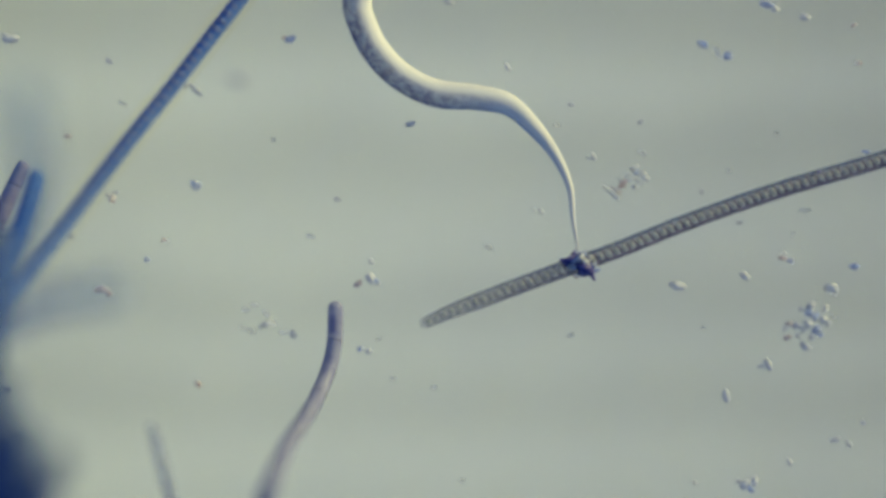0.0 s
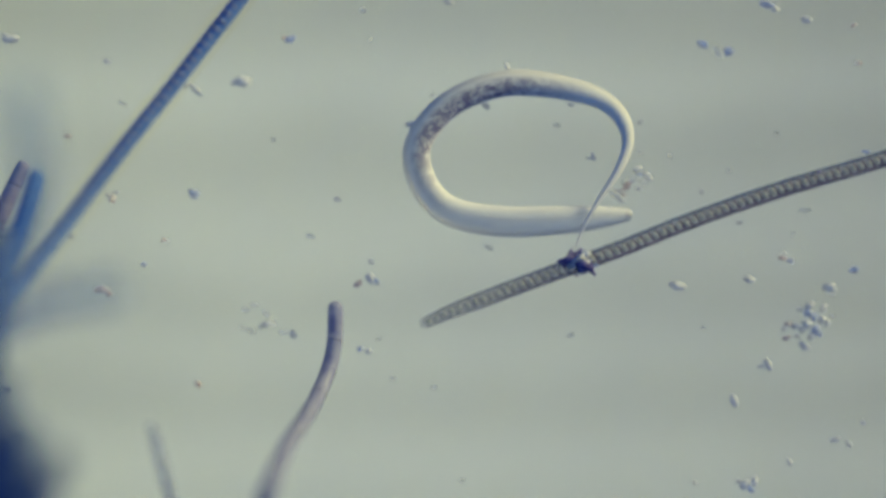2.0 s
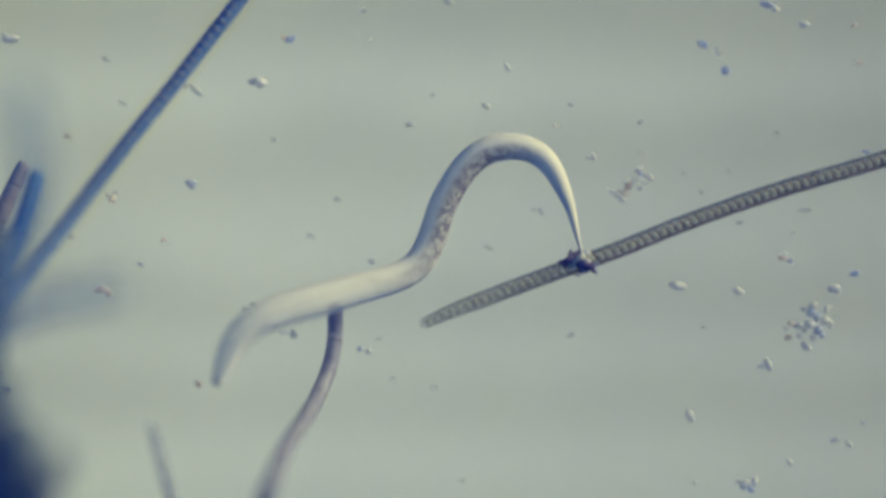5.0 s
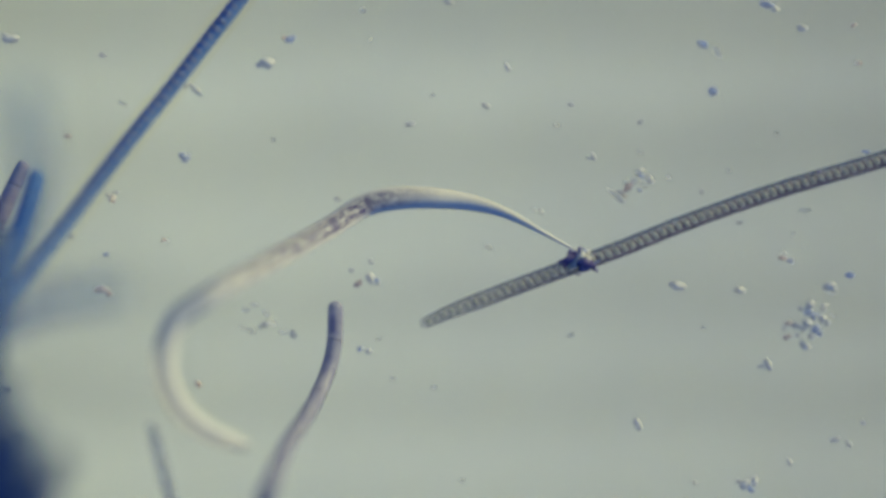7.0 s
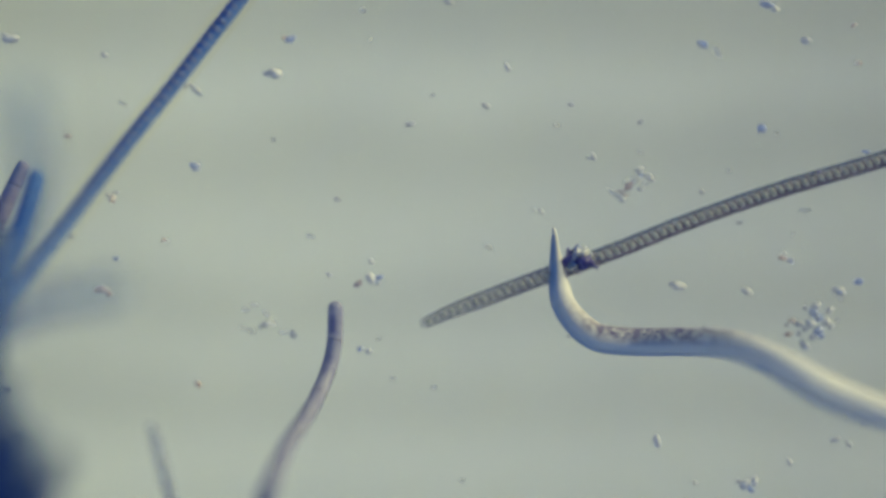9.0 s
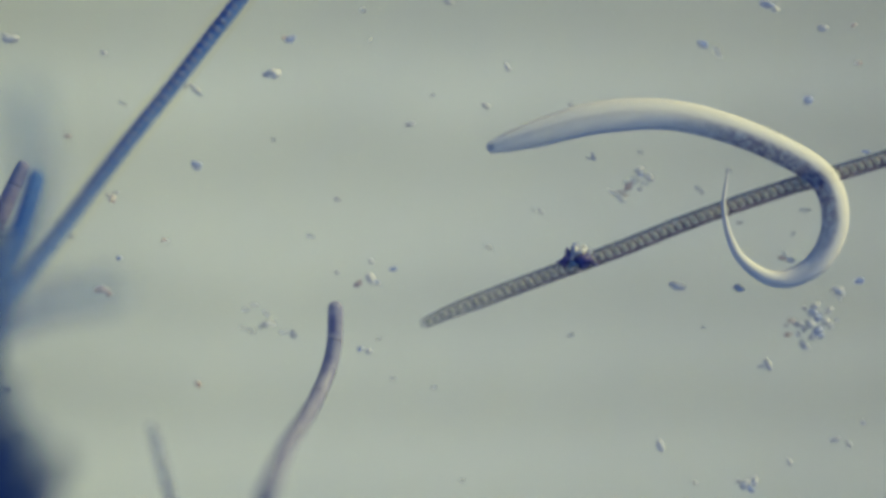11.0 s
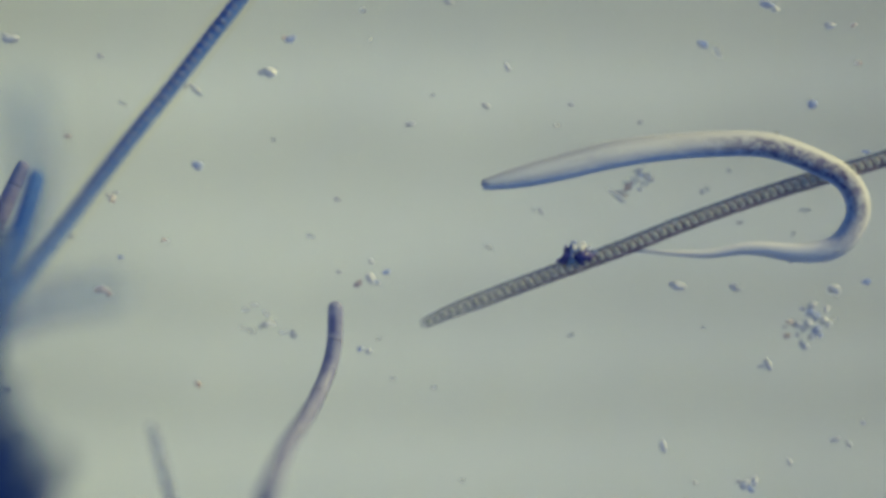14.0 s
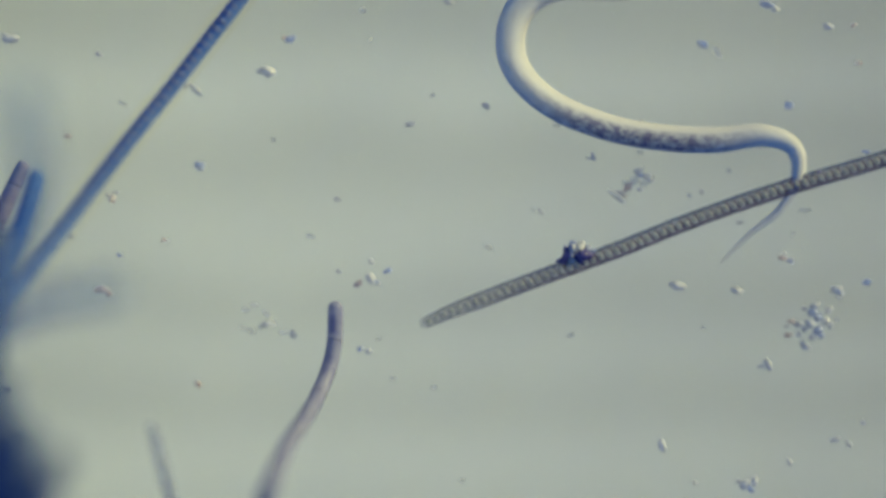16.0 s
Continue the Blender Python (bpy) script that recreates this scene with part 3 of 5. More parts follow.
pale_speck = grain(0.500, -0.258, 0.0070, 1.6, 75, PALE, "tiny pale translucent grain drifting over the slide", 0, 1)
high_speck = grain(0.503, 0.340, 0.0080, 1.2, 20, BLUE_GRAIN, "tiny blue translucent grain drifting over the slide", 0, 1)
white_speck = grain(-0.590, 0.332, 0.0050, 1.5, -35, PALE, "tiny pale translucent grain drifting over the slide", 0, 1)
violet_speck = grain(0.727, -0.031, 0.0060, 1.5, 10, BLUE_GRAIN, "tiny blue translucent grain drifting over the slide", 0, 1)
cream_speck = grain(0.533, -0.047, 0.0065, 1.5, 10, PALE, "tiny pale translucent grain drifting over the slide", 0, 2)
grey_speck = grain(0.640, 0.410, 0.0060, 1.6, -20, PALE, "tiny pale translucent grain drifting over the slide", 0, 1)
lilac_speck = grain(-0.523, -0.019, 0.0040, 1.5, 0, BLUE_GRAIN, "tiny blue translucent grain drifting over the slide", 0, 1)
faint_speck = grain(0.355, 0.169, 0.0040, 1.6, -20, GREY_GRAIN, "faint grey translucent grain drifting over the slide", 0, 1)
side_speck = grain(-0.132, -0.049, 0.0040, 1.4, -20, PALE, "tiny pale translucent grain drifting over the slide", 0, 1)
pair_speck = grain(-0.122, -0.055, 0.0050, 1.5, -30, BLUE_GRAIN, "tiny blue translucent grain drifting over the slide", 0, 1)
crumb_clump = clump(0.649, -0.129, 0, "loose clump of pale and dark debris grains")
piece(crumb_clump, 0.0390, 0.0620, 0.0080, 1.6, 20, PALE)
piece(crumb_clump, 0.0440, 0.0500, 0.0040, 1.4, 0, GREY_GRAIN)
piece(crumb_clump, 0.0020, 0.0310, 0.0070, 1.3, 30, PALE)
piece(crumb_clump, -0.0020, 0.0180, 0.0070, 1.3, -30, BLUE_GRAIN)
piece(crumb_clump, -0.0150, 0.0240, 0.0040, 1.3, 0, PALE)
piece(crumb_clump, 0.0270, 0.0250, 0.0050, 1.6, 40, PALE)
piece(crumb_clump, 0.0100, 0.0100, 0.0060, 1.5, 60, BLUE_GRAIN)
piece(crumb_clump, -0.0350, -0.0020, 0.0050, 1.9, -20, RUST_GRAIN)
piece(crumb_clump, -0.0430, -0.0100, 0.0040, 1.5, 30, PALE)
piece(crumb_clump, -0.0230, -0.0060, 0.0060, 1.4, 20, PALE)
piece(crumb_clump, -0.0110, -0.0120, 0.0050, 1.4, -35, PALE)
piece(crumb_clump, -0.0030, -0.0010, 0.0070, 1.3, 10, PALE)
piece(crumb_clump, 0.0120, -0.0130, 0.0070, 1.3, 20, BLUE_GRAIN)
piece(crumb_clump, 0.0180, -0.0220, 0.0050, 1.3, -20, BLUE_GRAIN)
piece(crumb_clump, 0.0050, -0.0260, 0.0050, 1.4, 0, PALE)
piece(crumb_clump, -0.0380, -0.0260, 0.0050, 1.6, 10, RUST_GRAIN)
piece(crumb_clump, -0.0070, -0.0420, 0.0060, 1.7, -30, PALE)
piece(crumb_clump, -0.0130, -0.0360, 0.0040, 1.3, 20, GREY_GRAIN)
piece(crumb_clump, 0.0330, -0.0020, 0.0050, 1.4, 50, PALE)
piece(crumb_clump, 0.0240, 0.0050, 0.0060, 1.3, 0, PALE)
piece(crumb_clump, 0.0430, 0.0100, 0.0040, 1.3, 0, GREY_GRAIN)
piece(crumb_clump, -0.0200, -0.0240, 0.0040, 1.5, -30, PALE)
rod_clump = clump(0.325, 0.116, 0, "small heap of pale rods and grains")
piece(rod_clump, -0.0270, -0.0180, 0.0060, 3.2, -34, GLASSY, 0.016)
piece(rod_clump, -0.0180, -0.0130, 0.0040, 3, -34, RUST_GRAIN)
piece(rod_clump, 0.0030, 0.0090, 0.0080, 1.3, 30, GREY_GRAIN)
piece(rod_clump, -0.0070, -0.0010, 0.0060, 1.6, 45, RUST_GRAIN)
piece(rod_clump, 0.0110, 0.0250, 0.0060, 1.4, 30, GLASSY, 0.016)
piece(rod_clump, 0.0160, 0.0190, 0.0050, 1.3, -20, BLUE_GRAIN)
piece(rod_clump, 0.0280, 0.0130, 0.0070, 1.4, -30, GLASSY, 0.016)
piece(rod_clump, 0.0200, 0.0030, 0.0060, 1.4, 10, GREY_GRAIN)
piece(rod_clump, -0.0120, 0.0070, 0.0040, 1.5, 60, GREY_GRAIN)
piece(rod_clump, 0.0120, -0.0070, 0.0040, 1.5, 0, GLASSY, 0.016)
navy_clump = clump(0.237, -0.022, 0.02, "dark navy spiky crumb clump stuck on a filament")
piece(navy_clump, -0.0180, 0.0050, 0.0080, 1.6, 35, NAVY)
piece(navy_clump, -0.0280, -0.0010, 0.0060, 1.7, -20, NAVY)
piece(navy_clump, -0.0080, 0.0080, 0.0070, 1.5, 60, NAVY)
piece(navy_clump, 0.0090, -0.0050, 0.0100, 1.4, 10, NAVY)
piece(navy_clump, 0.0180, -0.0110, 0.0070, 1.4, -35, NAVY)
piece(navy_clump, 0.0040, -0.0150, 0.0060, 1.9, -10, NAVY)
piece(navy_clump, 0.0200, 0.0010, 0.0060, 1.5, 35, BLUE_GRAIN)
piece(navy_clump, -0.0020, -0.0030, 0.0080, 1.3, -40, NAVY)
piece(navy_clump, -0.0140, -0.0070, 0.0060, 1.4, 10, PALE)
piece(navy_clump, 0.0140, 0.0110, 0.0050, 1.8, 40, PALE)
piece(navy_clump, 0.0020, 0.0160, 0.0040, 2.2, 80, NAVY)
piece(navy_clump, 0.0240, -0.0200, 0.0035, 2.2, -45, NAVY)
piece(navy_clump, -0.0160, 0.0150, 0.0035, 2.4, 60, NAVY)
piece(navy_clump, -0.0070, -0.0220, 0.0030, 2.4, -20, RUST_GRAIN)
piece(navy_clump, 0.0280, -0.0070, 0.0040, 1.8, 5, BLUE_GRAIN)
white_crumb = clump(0.234, -0.011, 0.026, "pale glassy crumb stuck beside a filament")
piece(white_crumb, -0.0020, 0.0020, 0.0070, 1.3, 60, PALE)
piece(white_crumb, 0.0060, -0.0060, 0.0060, 1.5, -20, PALE)
piece(white_crumb, -0.0120, -0.0030, 0.0050, 1.6, 30, PALE)
piece(white_crumb, 0.0020, 0.0090, 0.0050, 1.4, 0, BLUE_GRAIN)


# ---- the worm ----
PIECES = 260
WHERE = (0.0, 0.1, 0.18, 0.25, 0.32, 0.4, 0.5, 0.6, 0.7, 0.8, 0.87, 0.93, 0.97, 1.0)
THICK = (0.0016, 0.005, 0.0095, 0.0155, 0.021, 0.0245, 0.0248, 0.0255, 0.0265, 0.029, 0.028, 0.0242, 0.0185, 0.011)
DEEP = (1.0, 1.0, 1.0, 0.95, 0.9, 0.8, 0.74, 0.7, 0.64, 0.56, 0.55, 0.6, 0.7, 0.85)
LENGTH = 1.15


def girth(s):
    return float(np.interp(s, WHERE, THICK))


def depth(s):
    """The body is a little broader than it is deep."""
    return float(np.interp(s, WHERE, DEEP))


def worm_piece(i):
    """A short ring of the clear body wall; the last one closes as the head."""
    s0, step = i / PIECES, 1 / PIECES
    half = LENGTH * step * 0.58
    head = i == PIECES - 1
    bm = bmesh.new()
    rings = [(u * half, girth(s0 + step * (0.5 + u * 0.5)), s0 + step * (0.5 + u * 0.5)) for u in (-1, 0, 1)]
    if head:
        rings += [(half + 0.008 * math.sin(a), girth(1) * math.cos(a), 1.0) for a in (0.5, 0.9, 1.2)]
    sides = 24
    turn = bm.verts.layers.float.new("turn")
    along = bm.verts.layers.float.new("along")
    made, outward = [], []
    for x, r, s in rings:
        ring = []
        for k in range(sides):
            a = 2 * math.pi * k / sides - math.pi / 2
            v = bm.verts.new((x, r * math.cos(a), r * depth(s) * math.sin(a)))
            v[turn], v[along] = a, s
            ring.append(v)
            outward.append(Vector((0.6 * x / r if head and x > 0 else 0, math.cos(a), math.sin(a))).normalized())
        made.append(ring)
    for a, b in zip(made, made[1:]):
        for k in range(sides):
            bm.faces.new((a[k], a[(k + 1) % sides], b[(k + 1) % sides], b[k]))
    if head:
        bm.faces.new(made[-1])
    if i == 0:
        bm.faces.new(made[0][::-1])
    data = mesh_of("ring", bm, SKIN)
    # round normals, so that the rings read as one smooth skin
    data.normals_split_custom_set_from_vertices(outward)
    return data


worm = tagged(new("worm"), "pale translucent roundworm with dark gut granules and a thread-thin tail", "roundworm")
RINGS = []
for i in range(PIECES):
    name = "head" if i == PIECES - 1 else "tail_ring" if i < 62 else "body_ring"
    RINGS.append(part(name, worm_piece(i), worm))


bm = bmesh.new()
lump(bm, (0.0062, 0.0066, 0.0066), pose(LENGTH / PIECES * 0.5, 0, 0), flat=1.0, rough=0.15)
part("mouth", mesh_of("mouth", bm, DARK_BLUE), RINGS[-1], None, "dark blunt mouth end")


# ---- what moves ----
def motions():
    shapes = []

    def bend(t, lift, *flat):
        """How the worm lies at t: how far its head end is raised, and its midline from tail to head, in millimetres."""
        shapes.append((t, lift, np.array(flat, float).reshape(-1, 2) / 1000))

    bend(0, 0.0242, 238, -7,  228, 50,  222, 109,  198, 164,  160, 214,  115, 254,  56, 267,  -14, 274,  -74, 304,  -118, 349,  -143, 398,  -151, 438,  -138, 527,  -98, 615,  -68, 713,  -48, 801,  -44, 860)
    bend(0.1, 0.0242, 236, -11,  217, 74,  170, 154,  90, 238,  -1, 263,  -80, 325,  -121, 404,  -130, 438,  -118, 527,  -83, 615,  -53, 712,  -38, 850)
    bend(0.2, 0.0242, 236, -9,  218, 63,  190, 131,  117, 229,  16, 283,  -42, 336,  -76, 415,  -81, 438,  -73, 527,  -48, 615,  -34, 713,  -29, 870)
    bend(0.3, 0.0242, 237, -9,  223, 65,  179, 177,  99, 267,  31, 325,  -10, 404,  -16, 438,  -16, 527,  -9, 615,  -4, 732,  -14, 880)
    bend(0.5, 0.0242, 238, -4,  231, 40,  224, 100,  210, 155,  175, 205,  130, 254,  66, 294,  31, 334,  14, 378,  13, 438,  13, 527,  -4, 615,  -44, 703,  -93, 781,  -132, 850)
    bend(1, 0.0242, 241, 1,  232, 50,  227, 110,  205, 170,  170, 224,  125, 269,  66, 314,  31, 354,  6, 398,  -24, 438,  -83, 507,  -162, 566,  -241, 614,  -330, 633,  -419, 623)
    bend(1.3, 0.0242, 238, -3,  233, 88,  201, 178,  134, 258,  43, 338,  -37, 395,  -82, 429,  -173, 497,  -261, 555,  -350, 584,  -439, 574,  -498, 534)
    bend(1.5, 0.0242, 241, 1,  240, 50,  244, 110,  236, 160,  205, 224,  160, 279,  105, 349,  66, 398,  26, 438,  -44, 507,  -133, 556,  -231, 574,  -320, 544,  -379, 495)
    bend(1.6, 0.0242, 235, -3,  249, 129,  226, 231,  159, 322,  90, 390,  45, 436,  -34, 497,  -133, 541,  -231, 540,  -300, 495,  -330, 446,  -330, 396)
    bend(1.7, 0.0181, 243, 4,  250, 49,  279, 128,  270, 231,  209, 322,  129, 390,  61, 436,  -14, 493,  -103, 527,  -192, 516,  -251, 466,  -256, 397,  -236, 342,  -207, 310)
    bend(1.8, 0.0121, 236, 6,  277, 105,  315, 196,  288, 288,  202, 357,  88, 406,  -49, 424,  -139, 401,  -195, 344,  -179, 265,  -116, 208,  -44, 178)
    bend(1.9, 0.00605, 236, -7,  269, 82,  322, 173,  301, 242,  207, 311,  92, 350,  -44, 341,  -123, 299,  -153, 231,  -123, 140,  -44, 99,  92, 78)
    bend(2, 0, 232, 1,  247, 40,  272, 84,  311, 144,  325, 199,  299, 249,  234, 279,  115, 292,  16, 257,  -42, 190,  -39, 125,  6, 70,  95, 49,  214, 51,  326, 60)
    bend(2.1, 0.00403, 241, -14,  290, 83,  333, 163,  310, 227,  214, 252,  102, 233,  33, 173,  39, 100,  102, 46,  213, 33,  341, 74,  468, 106)
    bend(2.2, 0.00806, 238, -12,  270, 83,  323, 162,  299, 217,  205, 243,  102, 218,  52, 148,  76, 68,  173, 27,  331, 33,  458, 30,  560, -24)
    bend(2.3, 0.0443, 238, -9,  264, 68,  304, 147,  268, 212,  179, 240,  83, 205,  58, 132,  115, 46,  226, -12,  351, -49,  436, -112,  451, -201)
    bend(2.4, 0.0806, 240, -11,  272, 84,  281, 180,  224, 233,  137, 224,  65, 148,  58, 68,  96, -28,  158, -122,  207, -200,  181, -277,  95, -302)
    bend(2.5, 0.109, 248, 1,  255, 60,  265, 130,  256, 190,  214, 228,  155, 231,  90, 200,  54, 140,  51, 70,  75, 1,  109, -68,  138, -146,  137, -213,  108, -261,  54, -285,  -9, -290)
    bend(2.6, 0.137, 245, -9,  248, 109,  214, 189,  118, 214,  33, 157,  13, 78,  44, -34,  85, -127,  69, -219,  -9, -258,  -142, -258)
    bend(2.7, 0.156, 240, -9,  209, 84,  157, 180,  78, 196,  7, 141,  -12, 52,  28, -75,  28, -167,  -34, -233,  -141, -244,  -264, -196)
    bend(2.85, 0.183, 243, -4,  217, 60,  165, 155,  85, 185,  16, 140,  -1, 60,  27, -58,  20, -134,  -42, -194,  -147, -194,  -328, -151)
    bend(3, 0.19, 246, 1,  232, 30,  204, 95,  170, 145,  115, 172,  56, 160,  16, 120,  6, 60,  26, -9,  30, -67,  11, -114,  -37, -152,  -108, -170,  -184, -161,  -270, -146,  -365, -127)
    bend(3.1, 0.186, 245, -9,  212, 84,  150, 157,  70, 173,  7, 100,  7, 4,  -24, -89,  -146, -139,  -299, -158,  -436, -164)
    bend(3.2, 0.182, 239, -9,  219, 84,  173, 180,  78, 189,  7, 100,  -3, 4,  -110, -88,  -247, -127,  -332, -179,  -338, -270)
    bend(3.3, 0.177, 243, -9,  236, 84,  211, 180,  115, 205,  20, 132,  -42, 4,  -165, -66,  -272, -134,  -311, -210,  -287, -256)
    bend(3.4, 0.166, 242, -9,  242, 100,  202, 186,  105, 196,  20, 115,  -52, 19,  -174, -27,  -266, -103,  -275, -180,  -220, -241)
    bend(3.5, 0.156, 248, 6,  261, 50,  288, 120,  292, 180,  259, 222,  205, 232,  135, 210,  85, 160,  36, 90,  -33, 45,  -100, 1,  -124, -57,  -114, -114,  -71, -172,  -13, -196,  46, -193)
    bend(3.6, 0.146, 241, -11,  291, 68,  363, 164,  332, 218,  229, 228,  134, 141,  54, 36,  54, -58,  115, -135,  206, -159,  321, -110)
    bend(3.7, 0.153, 246, -11,  329, 68,  389, 164,  348, 218,  236, 212,  163, 100,  188, -12,  279, -98,  383, -97,  483, 19)
    bend(3.8, 0.161, 240, -14,  318, 51,  408, 132,  385, 196,  290, 205,  202, 116,  226, 4,  318, -68,  452, -36,  602, 50)
    bend(3.9, 0.169, 250, -7,  343, 84,  402, 164,  345, 202,  249, 180,  211, 84,  265, -5,  371, -33,  517, -27,  662, -42)
    bend(4, 0.177, 245, -4,  266, 45,  312, 85,  353, 130,  364, 175,  324, 205,  264, 200,  214, 165,  200, 110,  220, 51,  273, -4,  340, -24,  423, -33,  505, -42,  578, -80,  640, -132)
    bend(4.1, 0.157, 247, -11,  318, 83,  342, 182,  258, 211,  175, 156,  186, 47,  268, -18,  413, -50,  530, -112,  576, -200)
    bend(4.2, 0.137, 243, -11,  264, 83,  302, 175,  229, 229,  127, 193,  109, 101,  174, 11,  279, -71,  374, -148,  398, -218,  373, -265)
    bend(4.5, 0.135, 245, -9,  248, 109,  214, 189,  118, 214,  33, 157,  13, 78,  45, -34,  86, -128,  69, -220,  -9, -259,  -142, -258)
    bend(4.8, 0.133, 247, 1,  233, 31,  204, 95,  170, 145,  115, 172,  56, 160,  16, 120,  1, 61,  11, -9,  11, -68,  -24, -122,  -82, -165,  -169, -183,  -254, -172,  -351, -153)
    bend(5.15, 0.129, 242, -9,  242, 100,  202, 186,  105, 196,  20, 116,  -54, 20,  -178, -27,  -269, -105,  -278, -181,  -222, -243)
    bend(5.45, 0.14, 246, -11,  329, 68,  379, 164,  338, 218,  226, 212,  153, 100,  178, -12,  270, -99,  375, -98,  475, 19)
    bend(5.75, 0.152, 245, -4,  266, 45,  302, 95,  333, 150,  324, 195,  284, 220,  224, 210,  180, 165,  170, 110,  195, 51,  254, -4,  331, -34,  415, -57,  497, -86,  562, -133,  591, -200)
    bend(6, 0.233, 242, -11,  243, 90,  214, 170,  135, 205,  56, 170,  16, 90,  26, 1,  64, -86,  82, -171,  43, -244,  -41, -281,  -136, -281)
    bend(6.3, 0.24, 243, -11,  144, 57,  0, 101,  -102, 94,  -145, 11,  -125, -78,  -146, -173,  -207, -254,  -345, -289,  -465, -254)
    bend(6.4, 0.24, 239, -11,  116, 57,  -66, 83,  -131, 47,  -125, -78,  -139, -180,  -217, -265,  -337, -275,  -448, -221)
    bend(6.5, 0.24, 235, -4,  172, 16,  95, 36,  16, 41,  -64, 33,  -113, 11,  -131, -39,  -132, -117,  -139, -183,  -184, -236,  -267, -271,  -361, -276,  -445, -248,  -488, -196,  -506, -145)
    bend(6.6, 0.24, 244, -9,  94, 4,  -52, -7,  -116, -61,  -148, -165,  -187, -232,  -307, -254,  -444, -213,  -479, -117)
    bend(6.7, 0.24, 239, -11,  101, 11,  -63, -18,  -134, -80,  -156, -166,  -283, -213,  -455, -213,  -593, -172)
    bend(6.8, 0.24, 238, -11,  72, 11,  -91, -18,  -162, -115,  -246, -165,  -413, -196,  -585, -213,  -671, -215)
    bend(6.9, 0.24, 240, -11,  116, 46,  -66, 58,  -156, 4,  -256, -84,  -424, -162,  -562, -213,  -642, -243)
    bend(7, 0.204, 235, -4,  182, 25,  104, 65,  26, 85,  -64, 90,  -133, 78,  -192, 41,  -258, 1,  -330, -42,  -393, -80,  -449, -122,  -468, -188,  -449, -255,  -402, -302,  -335, -331)
    bend(7.1, 0.129, 238, -14,  112, 83,  -52, 149,  -179, 94,  -294, -25,  -280, -131,  -174, -202,  -14, -176)
    bend(7.2, 0.0967, 240, -14,  155, 94,  11, 167,  -98, 131,  -182, 11,  -152, -87,  -43, -150,  82, -114,  142, -25)
    bend(7.3, 0.0645, 235, -11,  163, 83,  36, 175,  -74, 138,  -102, 29,  -37, -62,  90, -80,  222, -7,  233, 65,  186, 118)
    bend(7.4, 0.0671, 239, -11,  170, 83,  62, 164,  -48, 120,  -66, 47,  7, -37,  116, -50,  241, 22,  276, 136,  248, 237)
    bend(7.5, 0.0699, 238, -4,  196, 35,  143, 89,  85, 124,  16, 140,  -44, 125,  -72, 80,  -54, 26,  -4, -19,  66, -39,  145, -34,  214, 6,  262, 75,  310, 153,  358, 216,  441, 275)
    bend(7.6, 0.0725, 236, -11,  129, 71,  22, 112,  -70, 83,  -70, 11,  22, -44,  149, -33,  275, 57,  398, 154,  551, 207)
    bend(7.7, 0.0831, 225, 39,  100, 86,  -8, 100,  -91, 55,  -63, -26,  66, -51,  283, 0,  494, 64,  653, 99)
    bend(7.8, 0.0927, 215, 54,  71, 43,  -44, 0,  -55, -62,  36, -91,  218, -70,  398, -26,  572, -25,  748, -54)
    bend(8, 0.113, 201, 40,  133, 20,  55, 1,  -4, -27,  -34, -65,  -6, -104,  56, -113,  135, -98,  214, -74,  294, -59,  373, -47,  460, -42,  554, -48,  647, -72,  732, -106,  790, -139)
    bend(8.1, 0.137, 146, 9,  57, -28,  -8, -71,  40, -115,  149, -100,  295, -46,  454, -34,  605, -63,  744, -133,  785, -182)
    bend(8.2, 0.161, 154, 1,  83, -71,  72, -126,  156, -137,  284, -72,  456, -42,  607, -62,  687, -139,  677, -237)
    bend(8.3, 0.177, 180, 20,  109, -54,  109, -126,  200, -137,  326, -71,  476, -34,  611, -52,  691, -138,  639, -243)
    bend(8.5, 0.209, 175, 11,  175, -38,  184, -98,  220, -138,  274, -148,  344, -123,  412, -73,  486, -38,  572, -23,  641, -42,  687, -98,  687, -160,  640, -207,  531, -240)
    bend(8.6, 0.194, 184, 1,  203, -89,  258, -144,  350, -137,  473, -60,  601, -34,  699, -86,  688, -173,  542, -271)
    bend(8.7, 0.23, 192, 31,  204, -72,  265, -144,  390, -114,  533, -58,  649, -103,  711, -188,  735, -310)
    bend(8.8, 0.209, 246, 48,  189, -35,  182, -115,  254, -152,  425, -140,  590, -166,  728, -214,  819, -264)
    bend(9, 0.178, 194, 36,  200, -29,  214, -100,  264, -152,  334, -163,  420, -162,  492, -164,  563, -191,  635, -233,  711, -266,  797, -294,  854, -309)
    bend(9.1, 0.163, 245, 30,  197, -89,  204, -152,  295, -199,  439, -235,  590, -277,  739, -252,  809, -190,  809, -114)
    bend(9.2, 0.147, 191, -67,  138, -126,  175, -188,  320, -253,  501, -264,  635, -213,  663, -105,  592, -52,  496, -62)
    bend(9.45, 0.0839, 286, -21,  361, -68,  453, -113,  562, -148,  652, -108,  681, -19,  641, 80,  539, 119,  407, 109,  327, 40,  357, -38)
    bend(9.75, 0.0484, 205, 60,  309, 9,  420, -38,  516, -92,  612, -72,  654, 3,  599, 85,  475, 107,  364, 71,  328, 3,  376, -64,  478, -91)
    bend(10.1, 0.0333, 291, 1,  389, -14,  489, -7,  570, -4,  631, -19,  696, 1,  726, 61,  711, 125,  642, 170,  542, 190,  422, 184,  292, 154,  174, 109,  95, 85)
